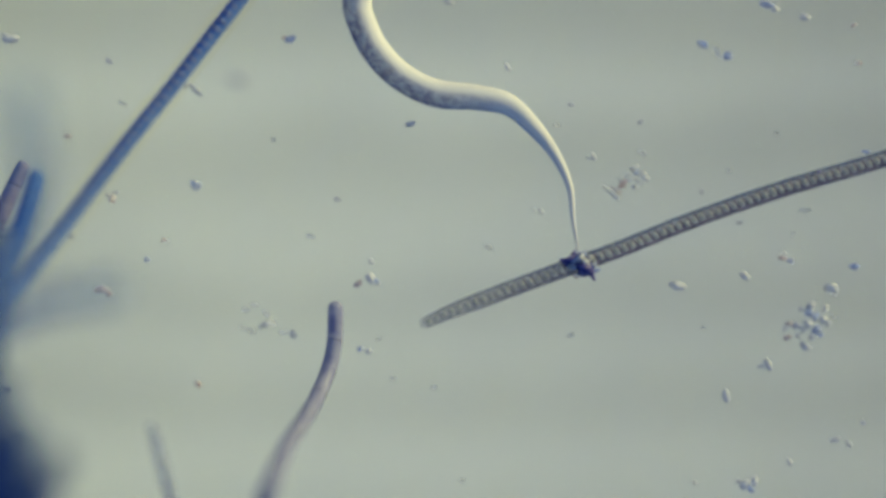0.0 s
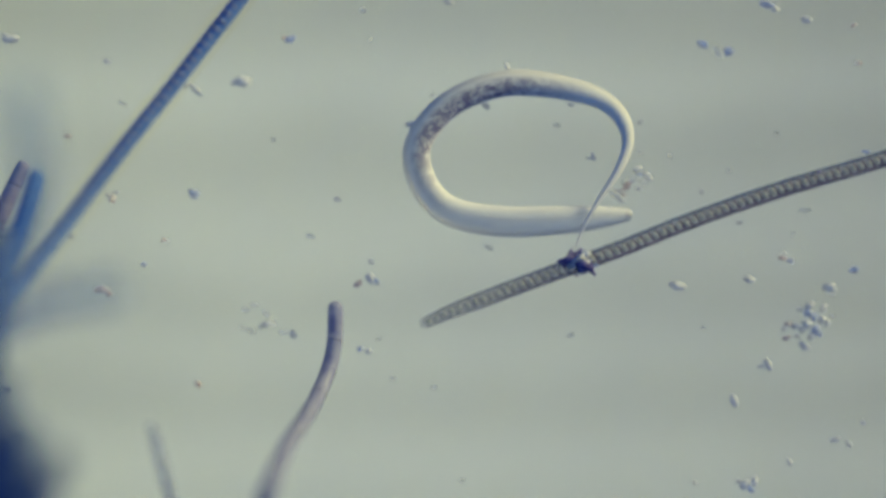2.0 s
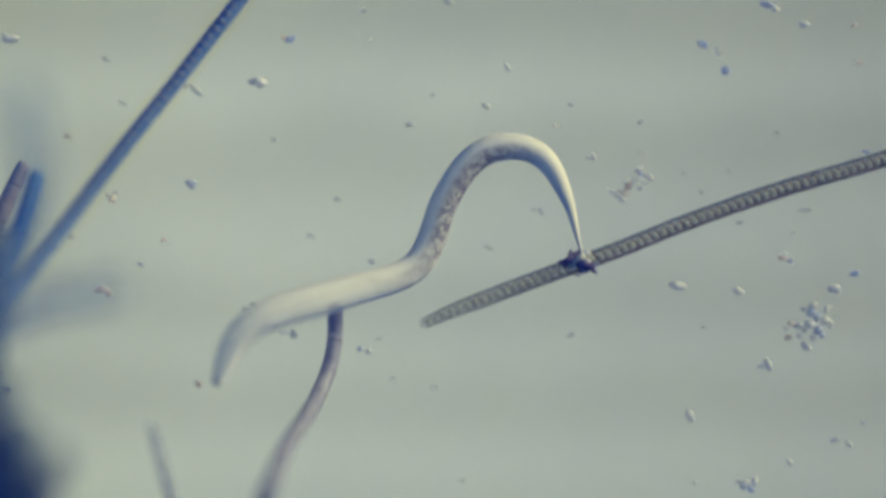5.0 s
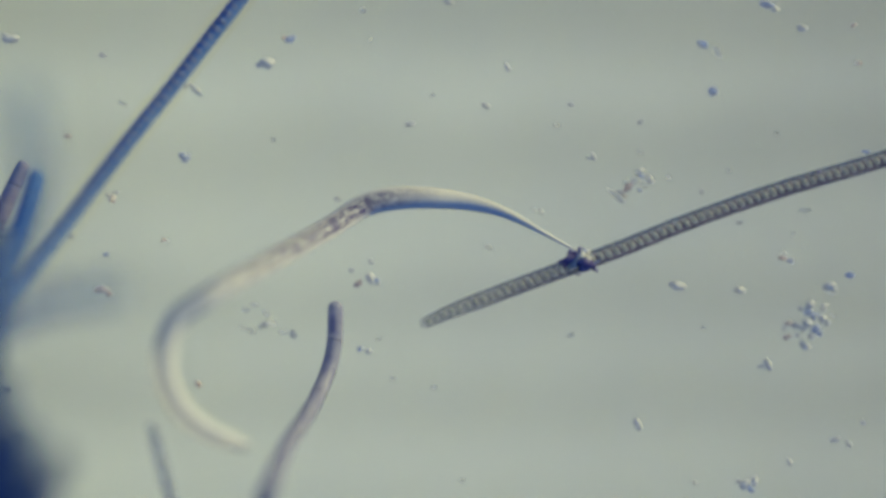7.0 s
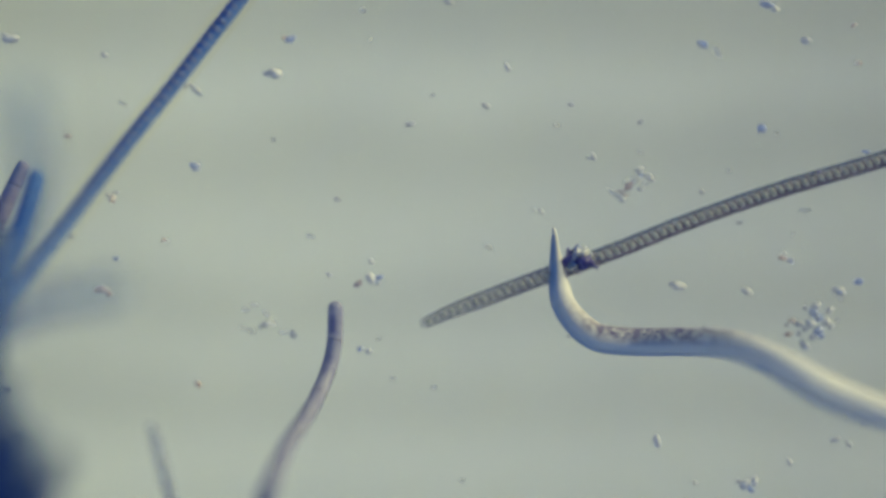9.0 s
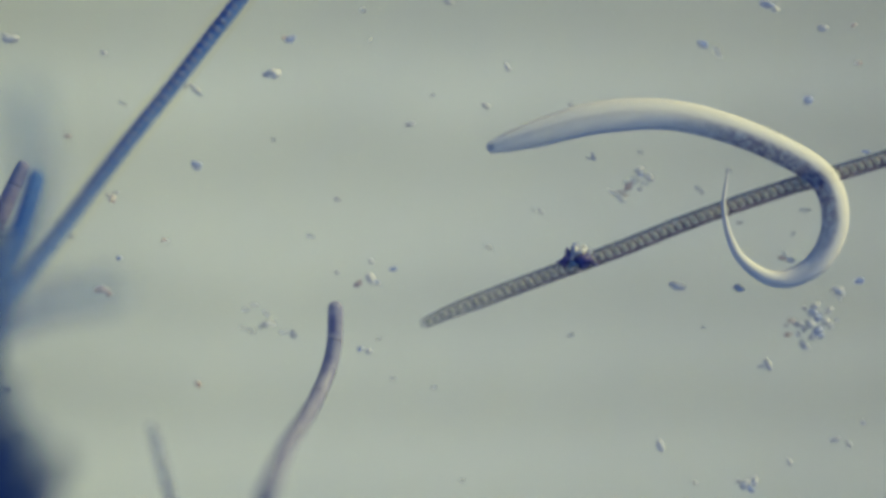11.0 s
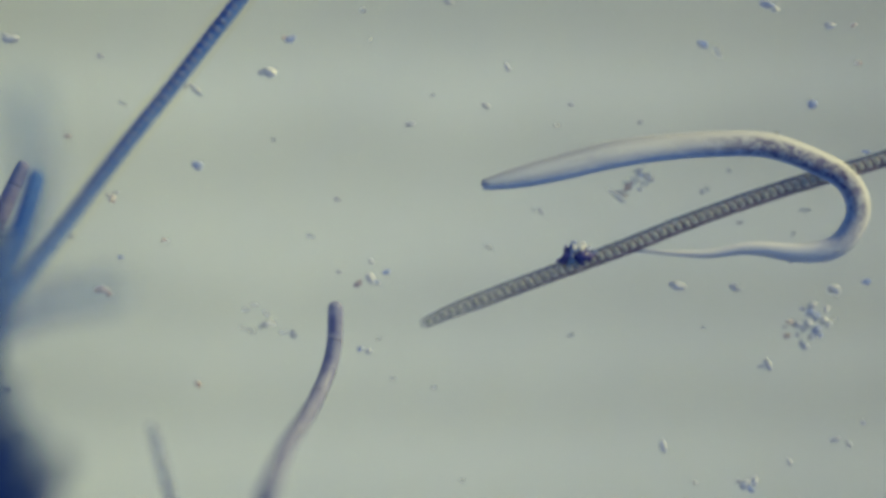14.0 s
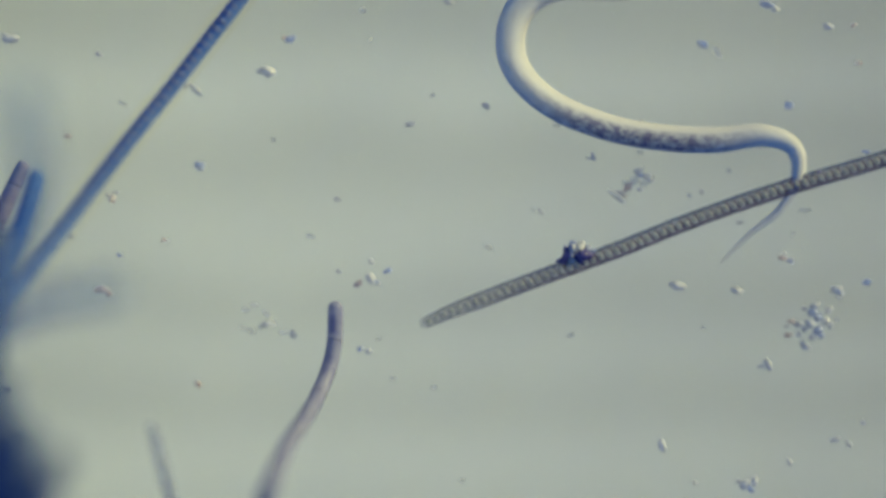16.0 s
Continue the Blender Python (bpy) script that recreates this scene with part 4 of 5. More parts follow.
    bend(10.45, 0.0183, 393, 13,  466, 1,  546, -17,  638, -21,  721, -14,  763, 26,  756, 80,  711, 110,  632, 110,  542, 122,  453, 150,  363, 184,  273, 214,  194, 217,  125, 189,  87, 132)
    bend(10.8, 0.02, 474, 108,  495, 40,  558, -14,  641, -39,  711, -19,  731, 41,  701, 90,  642, 120,  562, 155,  492, 204,  413, 239,  323, 249,  234, 228,  164, 179,  134, 120)
    bend(11.05, 0.02, 503, 147,  490, 70,  509, -9,  572, -54,  642, -29,  681, 41,  671, 120,  602, 175,  502, 214,  393, 234,  273, 229,  164, 209,  85, 199)
    bend(11.3, 0.02, 518, 166,  486, 73,  491, -17,  564, -65,  648, 1,  662, 110,  582, 202,  436, 248,  272, 266,  152, 291)
    bend(11.4, 0.02, 542, 157,  494, 55,  509, -35,  589, -61,  670, 20,  662, 128,  553, 202,  370, 248,  242, 291,  181, 356)
    bend(11.5, 0.03, 541, 152,  525, 109,  507, 55,  513, 1,  549, -49,  607, -56,  652, -24,  681, 31,  676, 90,  632, 130,  562, 165,  482, 189,  392, 214,  312, 248,  248, 289,  222, 339,  225, 391)
    bend(11.6, 0.03, 451, 94,  508, 20,  586, -64,  684, -54,  713, 38,  622, 110,  458, 154,  318, 218,  246, 309,  274, 398)
    bend(11.7, 0.03, 386, 9,  514, -45,  666, -65,  739, 1,  684, 81,  502, 154,  337, 219,  264, 309,  354, 406)
    bend(12, 0.02, 408, -41,  502, -50,  592, -64,  661, -54,  721, -24,  736, 21,  701, 66,  632, 95,  552, 115,  453, 145,  363, 175,  303, 214,  281, 273,  298, 332,  342, 372,  411, 403)
    bend(12.1, 0.02, 456, -130,  566, -100,  675, -32,  716, 29,  662, 78,  538, 110,  374, 151,  278, 219,  283, 314,  359, 360,  460, 363)
    bend(12.2, 0.02, 584, -152,  653, -94,  680, -13,  654, 56,  544, 104,  393, 151,  284, 219,  264, 300,  337, 368,  419, 382,  482, 333)
    bend(12.3, 0.02, 576, -177,  658, -94,  686, 1,  632, 61,  508, 104,  358, 165,  276, 233,  289, 314,  357, 368,  466, 396)
    bend(12.4, 0.02, 472, -158,  609, -136,  705, -68,  705, 15,  610, 82,  473, 179,  377, 260,  308, 368,  280, 436,  263, 495,  273, 545)
    bend(12.5, 0.01, 358, -118,  462, -120,  562, -111,  642, -93,  696, -49,  706, 11,  666, 66,  607, 110,  532, 165,  453, 234,  378, 308,  313, 373,  254, 412,  199, 425,  145, 422)
    bend(12.6, 0.01, 318, -97,  482, -97,  648, -76,  697, -13,  675, 56,  593, 151,  484, 246,  360, 328,  251, 369,  142, 355)
    bend(12.7, 0.01, 281, -53,  432, -72,  599, -81,  675, -26,  666, 70,  599, 192,  476, 288,  325, 320,  202, 295,  164, 241)
    bend(12.8, 0.02, 286, -20,  436, -53,  590, -76,  672, -13,  645, 96,  563, 187,  425, 213,  289, 186,  234, 116,  289, 42)
    bend(12.9, 0.03, 289, 103,  387, 28,  500, -32,  610, -40,  658, 42,  623, 143,  500, 198,  362, 178,  285, 104,  321, 29,  361, -18)
    bend(13, 0.04, 259, 159,  318, 104,  359, 65,  411, 31,  473, -9,  532, -24,  592, -14,  637, 36,  637, 100,  592, 155,  522, 185,  442, 187,  362, 164,  312, 119,  306, 65,  341, 11,  419, -22)
    bend(13.1, 0.04, 247, 138,  330, 81,  428, 23,  538, -13,  626, 29,  643, 110,  566, 179,  442, 186,  346, 136,  331, 60,  371, 1,  453, -21)
    bend(13.2, 0.04, 204, 138,  307, 87,  419, 42,  516, -13,  612, 7,  654, 82,  599, 165,  475, 186,  365, 150,  328, 82,  377, 15,  479, -13)
    bend(13.3, 0.03, 205, 112,  327, 77,  453, 56,  535, 7,  618, 7,  677, 70,  632, 165,  508, 186,  370, 142,  307, 69,  328, 1,  375, -53)
    bend(13.4, 0.01, 293, -2,  443, 7,  540, 15,  637, -13,  724, 42,  691, 137,  568, 187,  418, 179,  282, 132,  185, 56,  145, 1)
    bend(13.5, 0, 294, 1,  363, -4,  442, -5,  512, 9,  572, 11,  632, -7,  691, 11,  726, 66,  716, 125,  662, 165,  582, 188,  493, 192,  393, 182,  294, 155,  195, 118,  85, 90)
    bend(14, 0, 298, 3,  363, -4,  462, -9,  542, 1,  642, -7,  701, 11,  731, 66,  711, 120,  652, 155,  572, 182,  483, 185,  383, 178,  294, 165,  185, 138,  76, 114)
    bend(14.1, 0, 333, -58,  483, -49,  620, -13,  716, 7,  743, 82,  662, 157,  484, 187,  292, 184,  74, 154)
    bend(14.2, 0, 352, -80,  516, -49,  680, -13,  751, 56,  694, 132,  516, 170,  298, 192,  66, 184)
    bend(14.3, 0, 344, 9,  494, -5,  658, -13,  746, 34,  713, 124,  563, 170,  385, 179,  195, 170,  107, 115)
    bend(14.5, 0.01, 398, 13,  472, 1,  551, -17,  641, -21,  721, -14,  763, 26,  756, 80,  711, 110,  632, 110,  542, 122,  453, 150,  363, 185,  274, 214,  194, 217,  125, 189,  87, 132)
    bend(14.6, 0.01, 434, 71,  511, 15,  648, -13,  752, 15,  743, 96,  620, 104,  484, 137,  347, 205,  210, 219,  115, 137)
    bend(14.8, 0.01, 500, 132,  549, 42,  645, -13,  741, 29,  699, 96,  577, 124,  454, 192,  304, 225,  199, 178,  194, 124,  240, 69)
    bend(14.9, 0.01, 458, 77,  540, 1,  663, -32,  760, 15,  705, 82,  568, 132,  445, 214,  308, 241,  205, 178,  199, 110,  235, 60)
    bend(15, 0.01, 437, 46,  502, 21,  571, -19,  641, -39,  721, -27,  756, 26,  726, 66,  652, 90,  572, 110,  503, 160,  433, 214,  363, 241,  284, 234,  224, 194,  199, 130,  194, 46)
    bend(15.1, 0.01, 374, 71,  483, 7,  607, -32,  716, 7,  688, 82,  566, 151,  443, 225,  319, 233,  251, 164,  259, 29)
    bend(15.2, 0, 366, 71,  475, 7,  599, -32,  707, 15,  680, 82,  571, 151,  448, 220,  326, 214,  229, 110,  139, 29)
    bend(15.3, 0, 439, 29,  534, -5,  658, -26,  768, 15,  713, 96,  590, 151,  440, 187,  290, 151,  139, 132,  3, 137)
    bend(15.5, 0, 432, 18,  502, 3,  581, -19,  661, -24,  731, -14,  771, 31,  756, 76,  701, 105,  632, 125,  542, 150,  453, 160,  354, 155,  254, 148,  155, 158,  66, 185,  -19, 214)
    bend(15.6, 0, 434, 12,  565, -13,  702, -13,  771, 56,  675, 115,  512, 143,  348, 124,  197, 143,  87, 198,  0, 241)
    bend(15.7, 0, 529, -46,  680, -21,  776, 29,  749, 115,  599, 121,  407, 115,  271, 137,  175, 192,  120, 260,  98, 307)
    bend(15.8, 0, 508, -38,  631, 28,  699, 110,  645, 159,  495, 159,  331, 170,  194, 224,  140, 315,  153, 397,  208, 427)
    bend(15.9, 0, 486, -56,  581, 15,  637, 110,  596, 187,  446, 192,  282, 224,  173, 274,  118, 356,  159, 438,  214, 468,  284, 463)
    bend(16, 0, 492, -24,  541, 26,  596, 70,  626, 130,  617, 180,  562, 200,  483, 192,  393, 195,  292, 213,  191, 255,  129, 317,  121, 388,  157, 444,  224, 463,  324, 450)
    # even nodes from tail to head; a midline that shows short has its thread-thin tail turned towards the lens
    share = np.linspace(0, 1, PIECES + 1)
    turns, lengths, middles, last = [], [], [], None
    for t, lift, mid in shapes:
        fine, length = along_curve(mid, 400)
        squeeze = min(0.95, max(0.0, 1 - length / LENGTH) / 0.24)
        gap = 1 - squeeze * np.clip(1 - (share[1:] - 0.5 / PIECES) / 0.48, 0, 1)
        nodes, _ = along_curve(mid, np.concatenate([[0], np.cumsum(gap) / gap.sum()]))
        d = np.diff(nodes, axis=0)
        ang = np.unwrap(np.arctan2(d[:, 1], d[:, 0]))
        if last is not None:
            ang += 2 * np.pi * np.round((last - ang).mean() / (2 * np.pi))
        last = ang
        turns.append(ang)
        lengths.append(np.linalg.norm(d, axis=1))
        middles.append(nodes.mean(axis=0))
    when = np.array([s[0] for s in shapes])
    turns, lengths, middles = np.array(turns), np.array(lengths), np.array(middles)
    lifts = np.array([s[1] for s in shapes])

    def between(t, values):
        """Smooth values at t, by a cubic through the neighbours."""
        k = int(np.clip(np.searchsorted(when, t, side="right") - 1, 0, len(when) - 2))
        h = when[k + 1] - when[k]
        u = (t - when[k]) / h
        a, b = values[k], values[k + 1]
        sa = (values[k + 1] - values[k - 1]) / (when[k + 1] - when[k - 1]) if k else (b - a) / h
        sb = (values[k + 2] - values[k]) / (when[k + 2] - when[k]) if k + 2 < len(when) else (b - a) / h
        return (2 * u**3 - 3 * u**2 + 1) * a + (u**3 - 2 * u**2 + u) * h * sa + (3 * u**2 - 2 * u**3) * b + (u**3 - u**2) * h * sb

    rows = [[] for _ in RINGS]
    s = np.linspace(0, 1, PIECES + 1)
    thick = np.array([girth(v) for v in s])
    tail = np.clip((0.29 - s) / 0.23, 0, 1)
    raised = 0.045 * tail * tail * (3 - 2 * tail)
    for k in range(161):
        t = k / 10
        ang, step = between(t, turns), between(t, lengths)
        d = np.stack([np.cos(ang) * step, np.sin(ang) * step], axis=1)
        nodes = np.vstack([[0, 0], np.cumsum(d, axis=0)])
        nodes += between(t, middles) - nodes.mean(axis=0)
        # the end of the tail hangs on the filament at first, and is flicked over the body twice later on
        flick = np.interp(t, (0, 9.2, 10.0, 10.9, 11.7, 12.0, 12.55, 12.85, 13.2, 13.5, 16), (1, 1, 0.5, 1, 1, 0.1, 0.1, 1, 1, 0.1, 0.1))
        # where along the body the raised front part begins
        begin = np.interp(t, (0, 2.55, 2.85, 3.4, 3.7, 5.9, 6.2, 7.0, 7.3, 8.0, 8.3, 8.9, 9.3, 16), (0.57, 0.57, 0.44, 0.44, 0.57, 0.57, 0.42, 0.42, 0.57, 0.57, 0.44, 0.44, 0.57, 0.57))
        # the body lies broad side up, or rolled towards its narrow side
        roll = np.interp(t, (0, 1.5, 2.0, 2.5, 4.0, 6.5, 6.9, 7.3, 7.7, 8.2, 12.3, 12.9, 13.5, 15.3, 15.7, 16), (0, 0, 25, 5, 0, 15, 55, 52, 25, 0, 0, 28, 38, 38, 30, 26))
        up = np.clip((s - begin) / (0.37 - (0.57 - begin) * 0.5), 0, 1)
        up = up * up * (3 - 2 * up)
        z = 0.001 + thick + flick * raised + max(0.0, float(between(t, lifts))) * up
        for i in range(PIECES):
            a, b = Vector((*nodes[i], z[i])), Vector((*nodes[i + 1], z[i + 1]))
            rows[i].append((t, frame_on((a + b) / 2, (b.x - a.x, b.y - a.y, b.z - a.z)) @ pose(0, 0, 0, roll)))
    for ob, r in zip(RINGS, rows):
        walk(ob, r)
    walk(blue_speck, [(0, pose(-0.438, 0.115, 0, 0, 0, 0)), (0.5, pose(-0.434, 0.119, 0, 0, 0, 8)), (1.5, pose(-0.433, 0.121, 0, 0, 0, 16)), (2, pose(-0.441, 0.100, 0, 0, 0, 2)), (2.5, pose(-0.438, 0.106, 0, 0, 0, 10)), (3, pose(-0.436, 0.115, 0, 0, 0, 18)), (3.5, pose(-0.448, 0.120, 0, 0, 0, 4)), (4, pose(-0.439, 0.115, 0, 0, 0, 12)), (6.5, pose(-0.457, 0.142, 0, 0, 0, 20)), (7, pose(-0.457, 0.164, 0, 0, 0, 6)), (7.5, pose(-0.456, 0.151, 0, 0, 0, 14)), (8, pose(-0.446, 0.151, 0, 0, 0, 0)), (8.5, pose(-0.441, 0.147, 0, 0, 0, 8)), (9, pose(-0.439, 0.148, 0, 0, 0, 16)), (11.5, pose(-0.436, 0.150, 0, 0, 0, 2)), (12.5, pose(-0.436, 0.150, 0, 0, 0, 10)), (16, pose(-0.431, 0.149, 0, 0, 0, 18))])
    walk(blue_blob, [(0, pose(-0.334, 0.278, 0.3, 0, 0, -50)), (1.5, pose(-0.339, 0.285, 0.2, 0, 0, -42)), (2, pose(-0.345, 0.289, 0.1, 0, 0, -34)), (2.5, pose(-0.329, 0.283, 0.06, 0, 0, -48)), (3, pose(-0.324, 0.289, 0.06, 0, 0, -40)), (3.5, pose(-0.328, 0.305, 0.03, 0, 0, -32)), (4, pose(-0.325, 0.292, 0.02, 0, 0, -46)), (6.5, pose(-0.320, 0.315, 0, 0, 0, -38)), (7, pose(-0.310, 0.328, 0, 0, 0, -30)), (7.5, pose(-0.318, 0.327, 0, 0, 0, -44)), (8, pose(-0.305, 0.317, 0, 0, 0, -36)), (8.5, pose(-0.304, 0.310, 0, 0, 0, -50)), (9, pose(-0.297, 0.310, 0, 0, 0, -42)), (11.5, pose(-0.300, 0.310, 0, 0, 0, -34)), (12.5, pose(-0.304, 0.311, 0, 0, 0, -48)), (14, pose(-0.306, 0.312, 0, 0, 0, -40)), (15, pose(-0.309, 0.309, 0, 0, 0, -32)), (16, pose(-0.309, 0.313, 0, 0, 0, -46))])
    walk(pale_speck, [(0, pose(0.500, -0.258, 0, 0, 0, 65)), (0.5, pose(0.494, -0.260, 0, 0, 0, 73)), (1, pose(0.496, -0.258, 0, 0, 0, 81)), (1.5, pose(0.497, -0.256, 0, 0, 0, 67)), (2, pose(0.514, -0.267, 0, 0, 0, 75)), (2.5, pose(0.468, -0.288, 0, 0, 0, 83)), (3, pose(0.442, -0.285, 0, 0, 0, 69)), (3.5, pose(0.443, -0.286, 0, 0, 0, 77)), (4, pose(0.474, -0.285, 0, 0, 0, 85)), (6.5, pose(0.349, -0.308, 0, 0, 0, 71)), (7, pose(0.344, -0.308, 0, 0, 0, 79)), (7.5, pose(0.362, -0.314, 0, 0, 0, 65)), (8, pose(0.364, -0.325, 0, 0, 0, 73)), (8.5, pose(0.370, -0.330, 0, 0, 0, 81)), (9, pose(0.378, -0.338, 0, 0, 0, 67)), (11.5, pose(0.384, -0.347, 0, 0, 0, 75)), (12.5, pose(0.386, -0.350, 0, 0, 0, 83)), (14, pose(0.389, -0.347, 0, 0, 0, 69)), (16, pose(0.387, -0.346, 0, 0, 0, 77))])
    walk(high_speck, [(0, pose(0.503, 0.340, 0, 0, 0, 10)), (1.5, pose(0.504, 0.345, 0, 0, 0, 18)), (2, pose(0.505, 0.348, 0, 0, 0, 26)), (2.5, pose(0.502, 0.327, 0, 0, 0, 12)), (3, pose(0.485, 0.318, 0, 0, 0, 20)), (3.5, pose(0.498, 0.322, 0, 0, 0, 28)), (4, pose(0.508, 0.330, 0, 0, 0, 14)), (6.5, pose(0.478, 0.280, 0, 0, 0, 22)), (7, pose(0.477, 0.278, 0, 0, 0, 30)), (7.5, pose(0.530, 0.305, 0, 0, 0, 16)), (8, pose(0.555, 0.243, 0, 0, 0, 24)), (8.5, pose(0.561, 0.238, 0, 0, 0, 10)), (9, pose(0.563, 0.212, 0, 0, 0, 18)), (11.5, pose(0.654, 0.268, 0, 0, 0, 26)), (12, pose(0.635, 0.257, 0, 0, 0, 12)), (12.5, pose(0.654, 0.266, 0, 0, 0, 20)), (13, pose(0.659, 0.262, 0, 0, 0, 28)), (13.5, pose(0.657, 0.263, 0, 0, 0, 14)), (14, pose(0.652, 0.255, 0, 0, 0, 22)), (14.5, pose(0.649, 0.242, 0, 0, 0, 30)), (15, pose(0.650, 0.248, 0, 0, 0, 16)), (15.5, pose(0.639, 0.246, 0, 0, 0, 24)), (16, pose(0.611, 0.253, 0, 0, 0, 10))])
    walk(white_speck, [(0, pose(-0.590, 0.332, 0, 0, 0, -45)), (1.5, pose(-0.591, 0.334, 0, 0, 0, -37)), (2.5, pose(-0.596, 0.330, 0, 0, 0, -29)), (4, pose(-0.592, 0.333, 0, 0, 0, -43)), (6.5, pose(-0.601, 0.341, 0, 0, 0, -35)), (8, pose(-0.601, 0.344, 0, 0, 0, -27)), (9, pose(-0.598, 0.343, 0, 0, 0, -41)), (11.5, pose(-0.600, 0.347, 0, 0, 0, -33)), (12.5, pose(-0.602, 0.346, 0, 0, 0, -25)), (14.5, pose(-0.606, 0.341, 0, 0, 0, -39)), (16, pose(-0.608, 0.345, 0, 0, 0, -31))])
    walk(violet_speck, [(0, pose(0.727, -0.031, 0, 0, 0, 0)), (1.5, pose(0.728, -0.032, 0, 0, 0, 8)), (2.5, pose(0.724, -0.041, 0, 0, 0, 16)), (3.5, pose(0.725, -0.041, 0, 0, 0, 2)), (4, pose(0.733, -0.043, 0, 0, 0, 10)), (6.5, pose(0.716, -0.044, 0, 0, 0, 18)), (7, pose(0.719, -0.046, 0, 0, 0, 4)), (9, pose(0.734, -0.058, 0, 0, 0, 12)), (11.5, pose(0.737, -0.056, 0, 0, 0, 20)), (12.5, pose(0.744, -0.057, 0, 0, 0, 6)), (16, pose(0.749, -0.059, 0, 0, 0, 14))])
    walk(cream_speck, [(0, pose(0.533, -0.047, 0, 0, 0, 0)), (1.5, pose(0.535, -0.049, 0, 0, 0, 8)), (2, pose(0.540, -0.053, 0, 0, 0, 16)), (2.5, pose(0.522, -0.079, 0, 0, 0, 2)), (3, pose(0.516, -0.078, 0, 0, 0, 10)), (3.5, pose(0.521, -0.079, 0, 0, 0, 18)), (4, pose(0.521, -0.077, 0, 0, 0, 4)), (6.5, pose(0.522, -0.073, 0, 0, 0, 12)), (7.5, pose(0.526, -0.072, 0, 0, 0, 20)), (9, pose(0.536, -0.074, 0, 0, 0, 6)), (11.5, pose(0.518, -0.067, 0, 0, 0, 14)), (12.5, pose(0.515, -0.065, 0, 0, 0, 0)), (14, pose(0.516, -0.067, 0, 0, 0, 8)), (16, pose(0.518, -0.073, 0, 0, 0, 16))])
    walk(grey_speck, [(0, pose(0.640, 0.410, 0, 0, 0, -30)), (1.5, pose(0.644, 0.408, 0, 0, 0, -22)), (3, pose(0.640, 0.400, 0, 0, 0, -14)), (4, pose(0.644, 0.403, 0, 0, 0, -28)), (6.5, pose(0.628, 0.386, 0, 0, 0, -20)), (7.5, pose(0.642, 0.394, 0, 0, 0, -12)), (8, pose(0.642, 0.378, 0, 0, 0, -26)), (9, pose(0.642, 0.368, 0, 0, 0, -18)), (11.5, pose(0.680, 0.394, 0, 0, 0, -10)), (12.5, pose(0.688, 0.395, 0, 0, 0, -24)), (14, pose(0.684, 0.395, 0, 0, 0, -16)), (16, pose(0.681, 0.393, 0, 0, 0, -30))])
    walk(lilac_speck, [(0, pose(-0.523, -0.019, 0, 0, 0, -10)), (2, pose(-0.529, -0.027, 0, 0, 0, -2)), (3.5, pose(-0.542, -0.026, 0, 0, 0, 6)), (4, pose(-0.533, -0.027, 0, 0, 0, -8)), (6.5, pose(-0.561, -0.020, 0, 0, 0, 0)), (7, pose(-0.595, -0.010, 0, 0, 0, 8)), (7.5, pose(-0.577, -0.021, 0, 0, 0, -6)), (9, pose(-0.578, -0.017, 0, 0, 0, 2)), (12.5, pose(-0.569, -0.016, 0, 0, 0, 10)), (16, pose(-0.571, -0.011, 0, 0, 0, -4))])
    walk(faint_speck, [(0, pose(0.355, 0.169, 0, 0, 0, -30)), (2, pose(0.401, 0.164, 0, 0, 0, -22)), (3, pose(0.391, 0.153, 0, 0, 0, -14)), (4, pose(0.437, 0.143, 0, 0, 0, -28)), (6.5, pose(0.400, 0.126, 0, 0, 0, -20)), (7, pose(0.399, 0.126, 0, 0, 0, -12)), (7.5, pose(0.425, 0.134, 0, 0, 0, -26)), (8, pose(0.445, 0.113, 0, 0, 0, -18)), (9, pose(0.458, 0.101, 0, 0, 0, -10)), (12.5, pose(0.445, 0.111, 0, 0, 0, -24)), (14, pose(0.467, 0.106, 0, 0, 0, -16)), (16, pose(0.435, 0.094, 0, 0, 0, -30))])
    walk(side_speck, [(0, pose(-0.132, -0.049, 0, 0, 0, -30)), (6, pose(-0.134, -0.047, 0, 0, 0, -22)), (7.5, pose(-0.181, -0.034, 0, 0, 0, -14)), (9, pose(-0.201, -0.045, 0, 0, 0, -28)), (11.5, pose(-0.184, -0.040, 0, 0, 0, -20)), (12.5, pose(-0.183, -0.040, 0, 0, 0, -12)), (16, pose(-0.184, -0.039, 0, 0, 0, -26))])
    walk(pair_speck, [(0, pose(-0.122, -0.055, 0, 0, 0, -40)), (8, pose(-0.120, -0.054, 0, 0, 0, -32)), (11.5, pose(-0.086, -0.034, 0, 0, 0, -24)), (12.5, pose(-0.087, -0.036, 0, 0, 0, -38)), (13.5, pose(-0.100, -0.041, 0, 0, 0, -30)), (16, pose(-0.098, -0.039, 0, 0, 0, -22))])
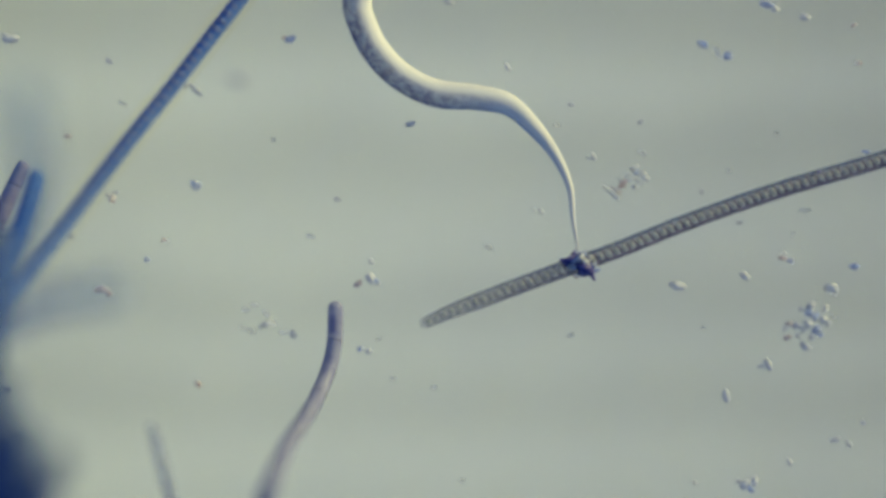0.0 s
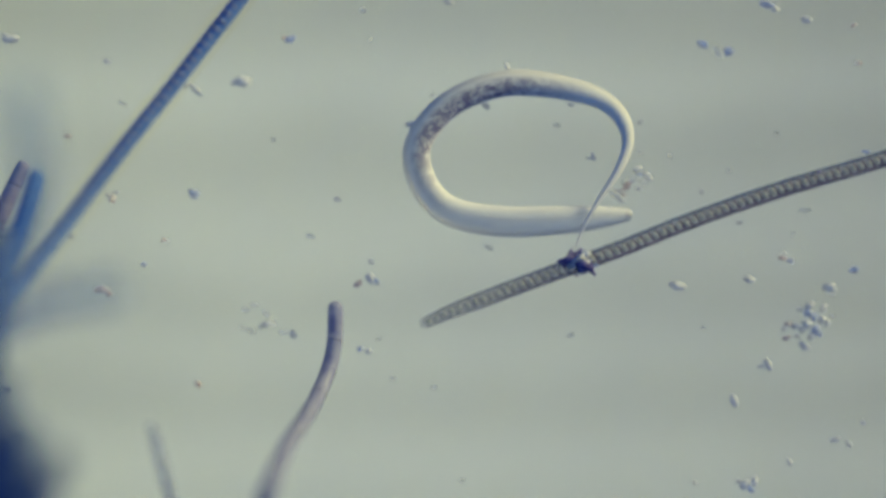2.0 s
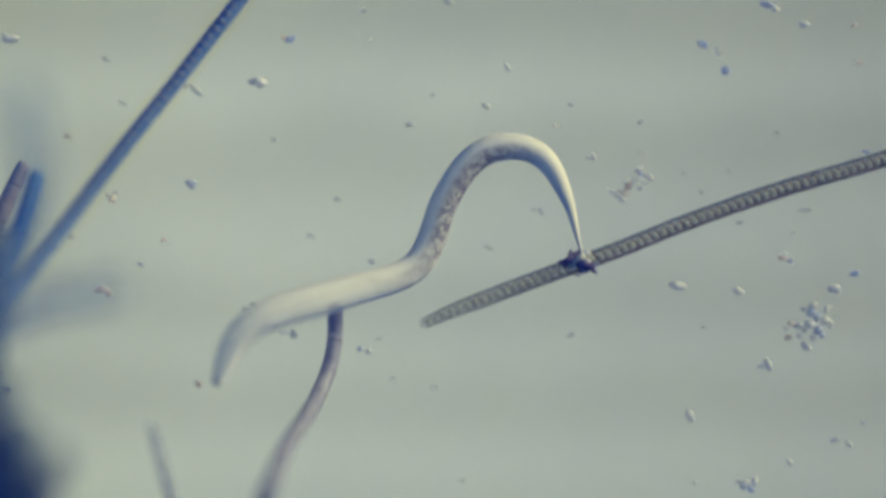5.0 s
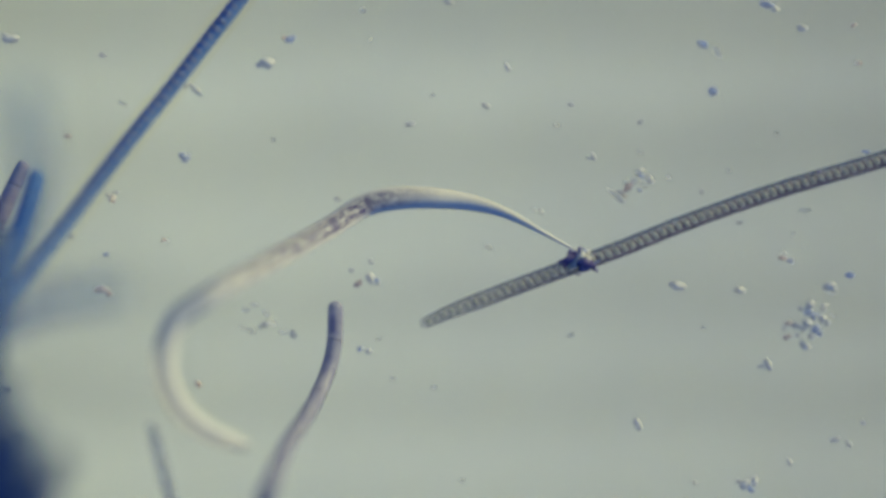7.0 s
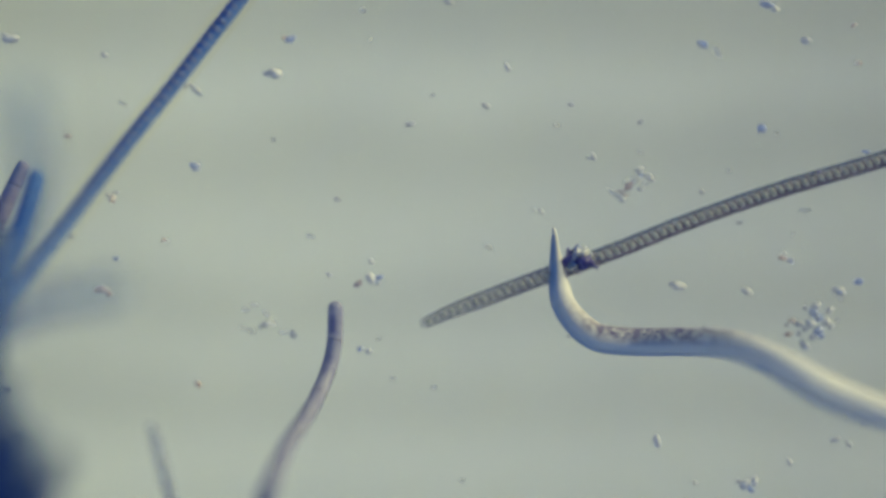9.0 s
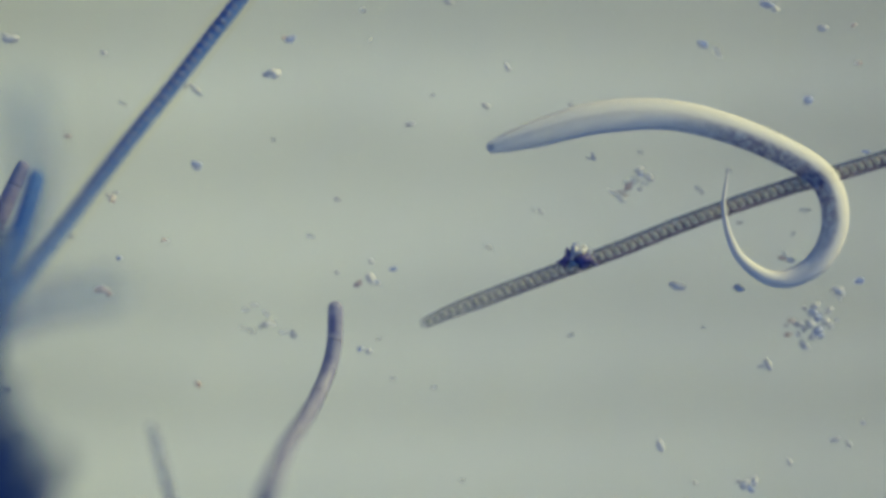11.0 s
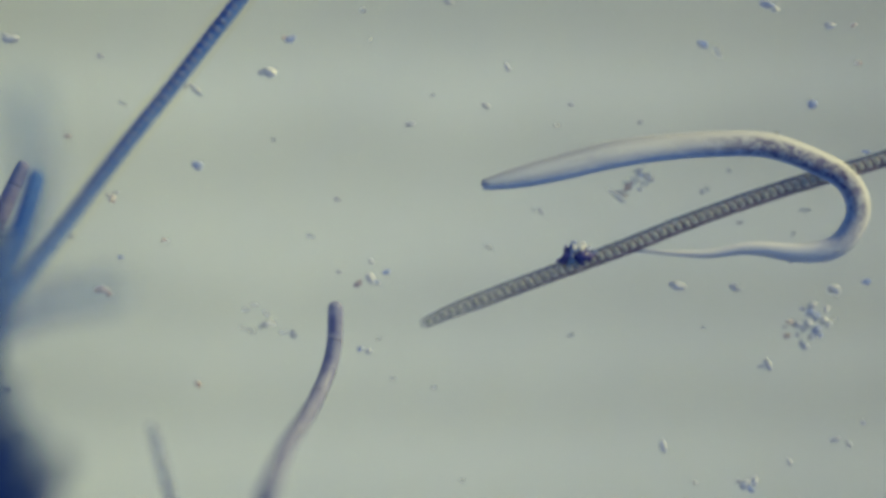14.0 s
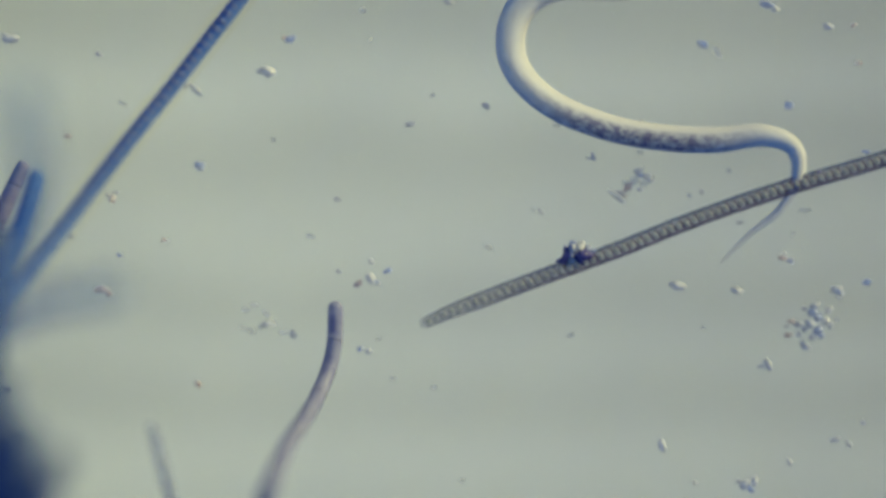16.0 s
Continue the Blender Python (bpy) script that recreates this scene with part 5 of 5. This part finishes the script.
    walk(crumb_clump, [(0, pose(0.648, -0.130, 0, 0, 0, 0)), (1.5, pose(0.648, -0.130, 0, 0, 0, -1)), (2.5, pose(0.644, -0.130, 0, 0, 0, 3)), (4, pose(0.654, -0.131, 0, 0, 0, -4)), (6.5, pose(0.646, -0.129, 0, 0, 0, 2)), (8, pose(0.651, -0.128, 0, 0, 0, -5)), (9, pose(0.653, -0.130, 0, 0, 0, -8)), (11.5, pose(0.651, -0.130, 0, 0, 0, -7)), (13, pose(0.644, -0.131, 0, 0, 0, 2)), (14.5, pose(0.651, -0.129, 0, 0, 0, -6)), (16, pose(0.652, -0.130, 0, 0, 0, -6))])
    walk(rod_clump, [(0, pose(0.325, 0.116, 0, 0, 0, 0)), (1.5, pose(0.325, 0.116, 0, 0, 0, 0)), (2, pose(0.332, 0.113, 0, 0, 0, 3)), (2.5, pose(0.328, 0.115, 0, 0, 0, 1)), (4, pose(0.334, 0.113, 0, 0, 0, 3)), (6.5, pose(0.335, 0.112, 0, 0, 0, 2)), (7.5, pose(0.334, 0.109, 0, 0, 0, -2)), (9, pose(0.335, 0.112, 0, 0, 0, 2)), (16, pose(0.334, 0.111, 0, 0, 0, 3))])
    walk(navy_clump, [(0, pose(0.2426, -0.0263, 0.02, 0, 0, -8)), (0.5, pose(0.2416, -0.0253, 0.02, 0, 0, -5)), (1.5, pose(0.2396, -0.0222, 0.02, 0, 0, 0)), (2.5, pose(0.2396, -0.0222, 0.02, 0, 0, 2)), (4, pose(0.2406, -0.0222, 0.02, 0, 0, 4)), (6.5, pose(0.2406, -0.0202, 0.02, 0, 0, 8)), (7.5, pose(0.2406, -0.0192, 0.02, 0, 0, 9)), (8.5, pose(0.2396, -0.0182, 0.02, 0, 0, 12)), (9, pose(0.2386, -0.0172, 0.02, 0, 0, 14)), (11.5, pose(0.2376, -0.0142, 0.02, 0, 0, 18)), (13, pose(0.2366, -0.0111, 0.02, 0, 0, 20)), (16, pose(0.2356, -0.0091, 0.02, 0, 0, 24))])
    walk(white_crumb, [(0, pose(0.2435, -0.0172, 0.026, 0, 0, 0)), (6, pose(0.2455, -0.0152, 0.026, 0, 0, 10)), (7.5, pose(0.2455, -0.0112, 0.026, 0, 0, 20)), (8.5, pose(0.2404, -0.0081, 0.026, 0, 0, 30)), (9, pose(0.2384, -0.0061, 0.026, 0, 0, 34)), (11.5, pose(0.2343, -0.0030, 0.026, 0, 0, 40)), (13.5, pose(0.2333, 0.0000, 0.026, 0, 0, 46)), (16, pose(0.2313, 0.0010, 0.026, 0, 0, 52))])


motions()
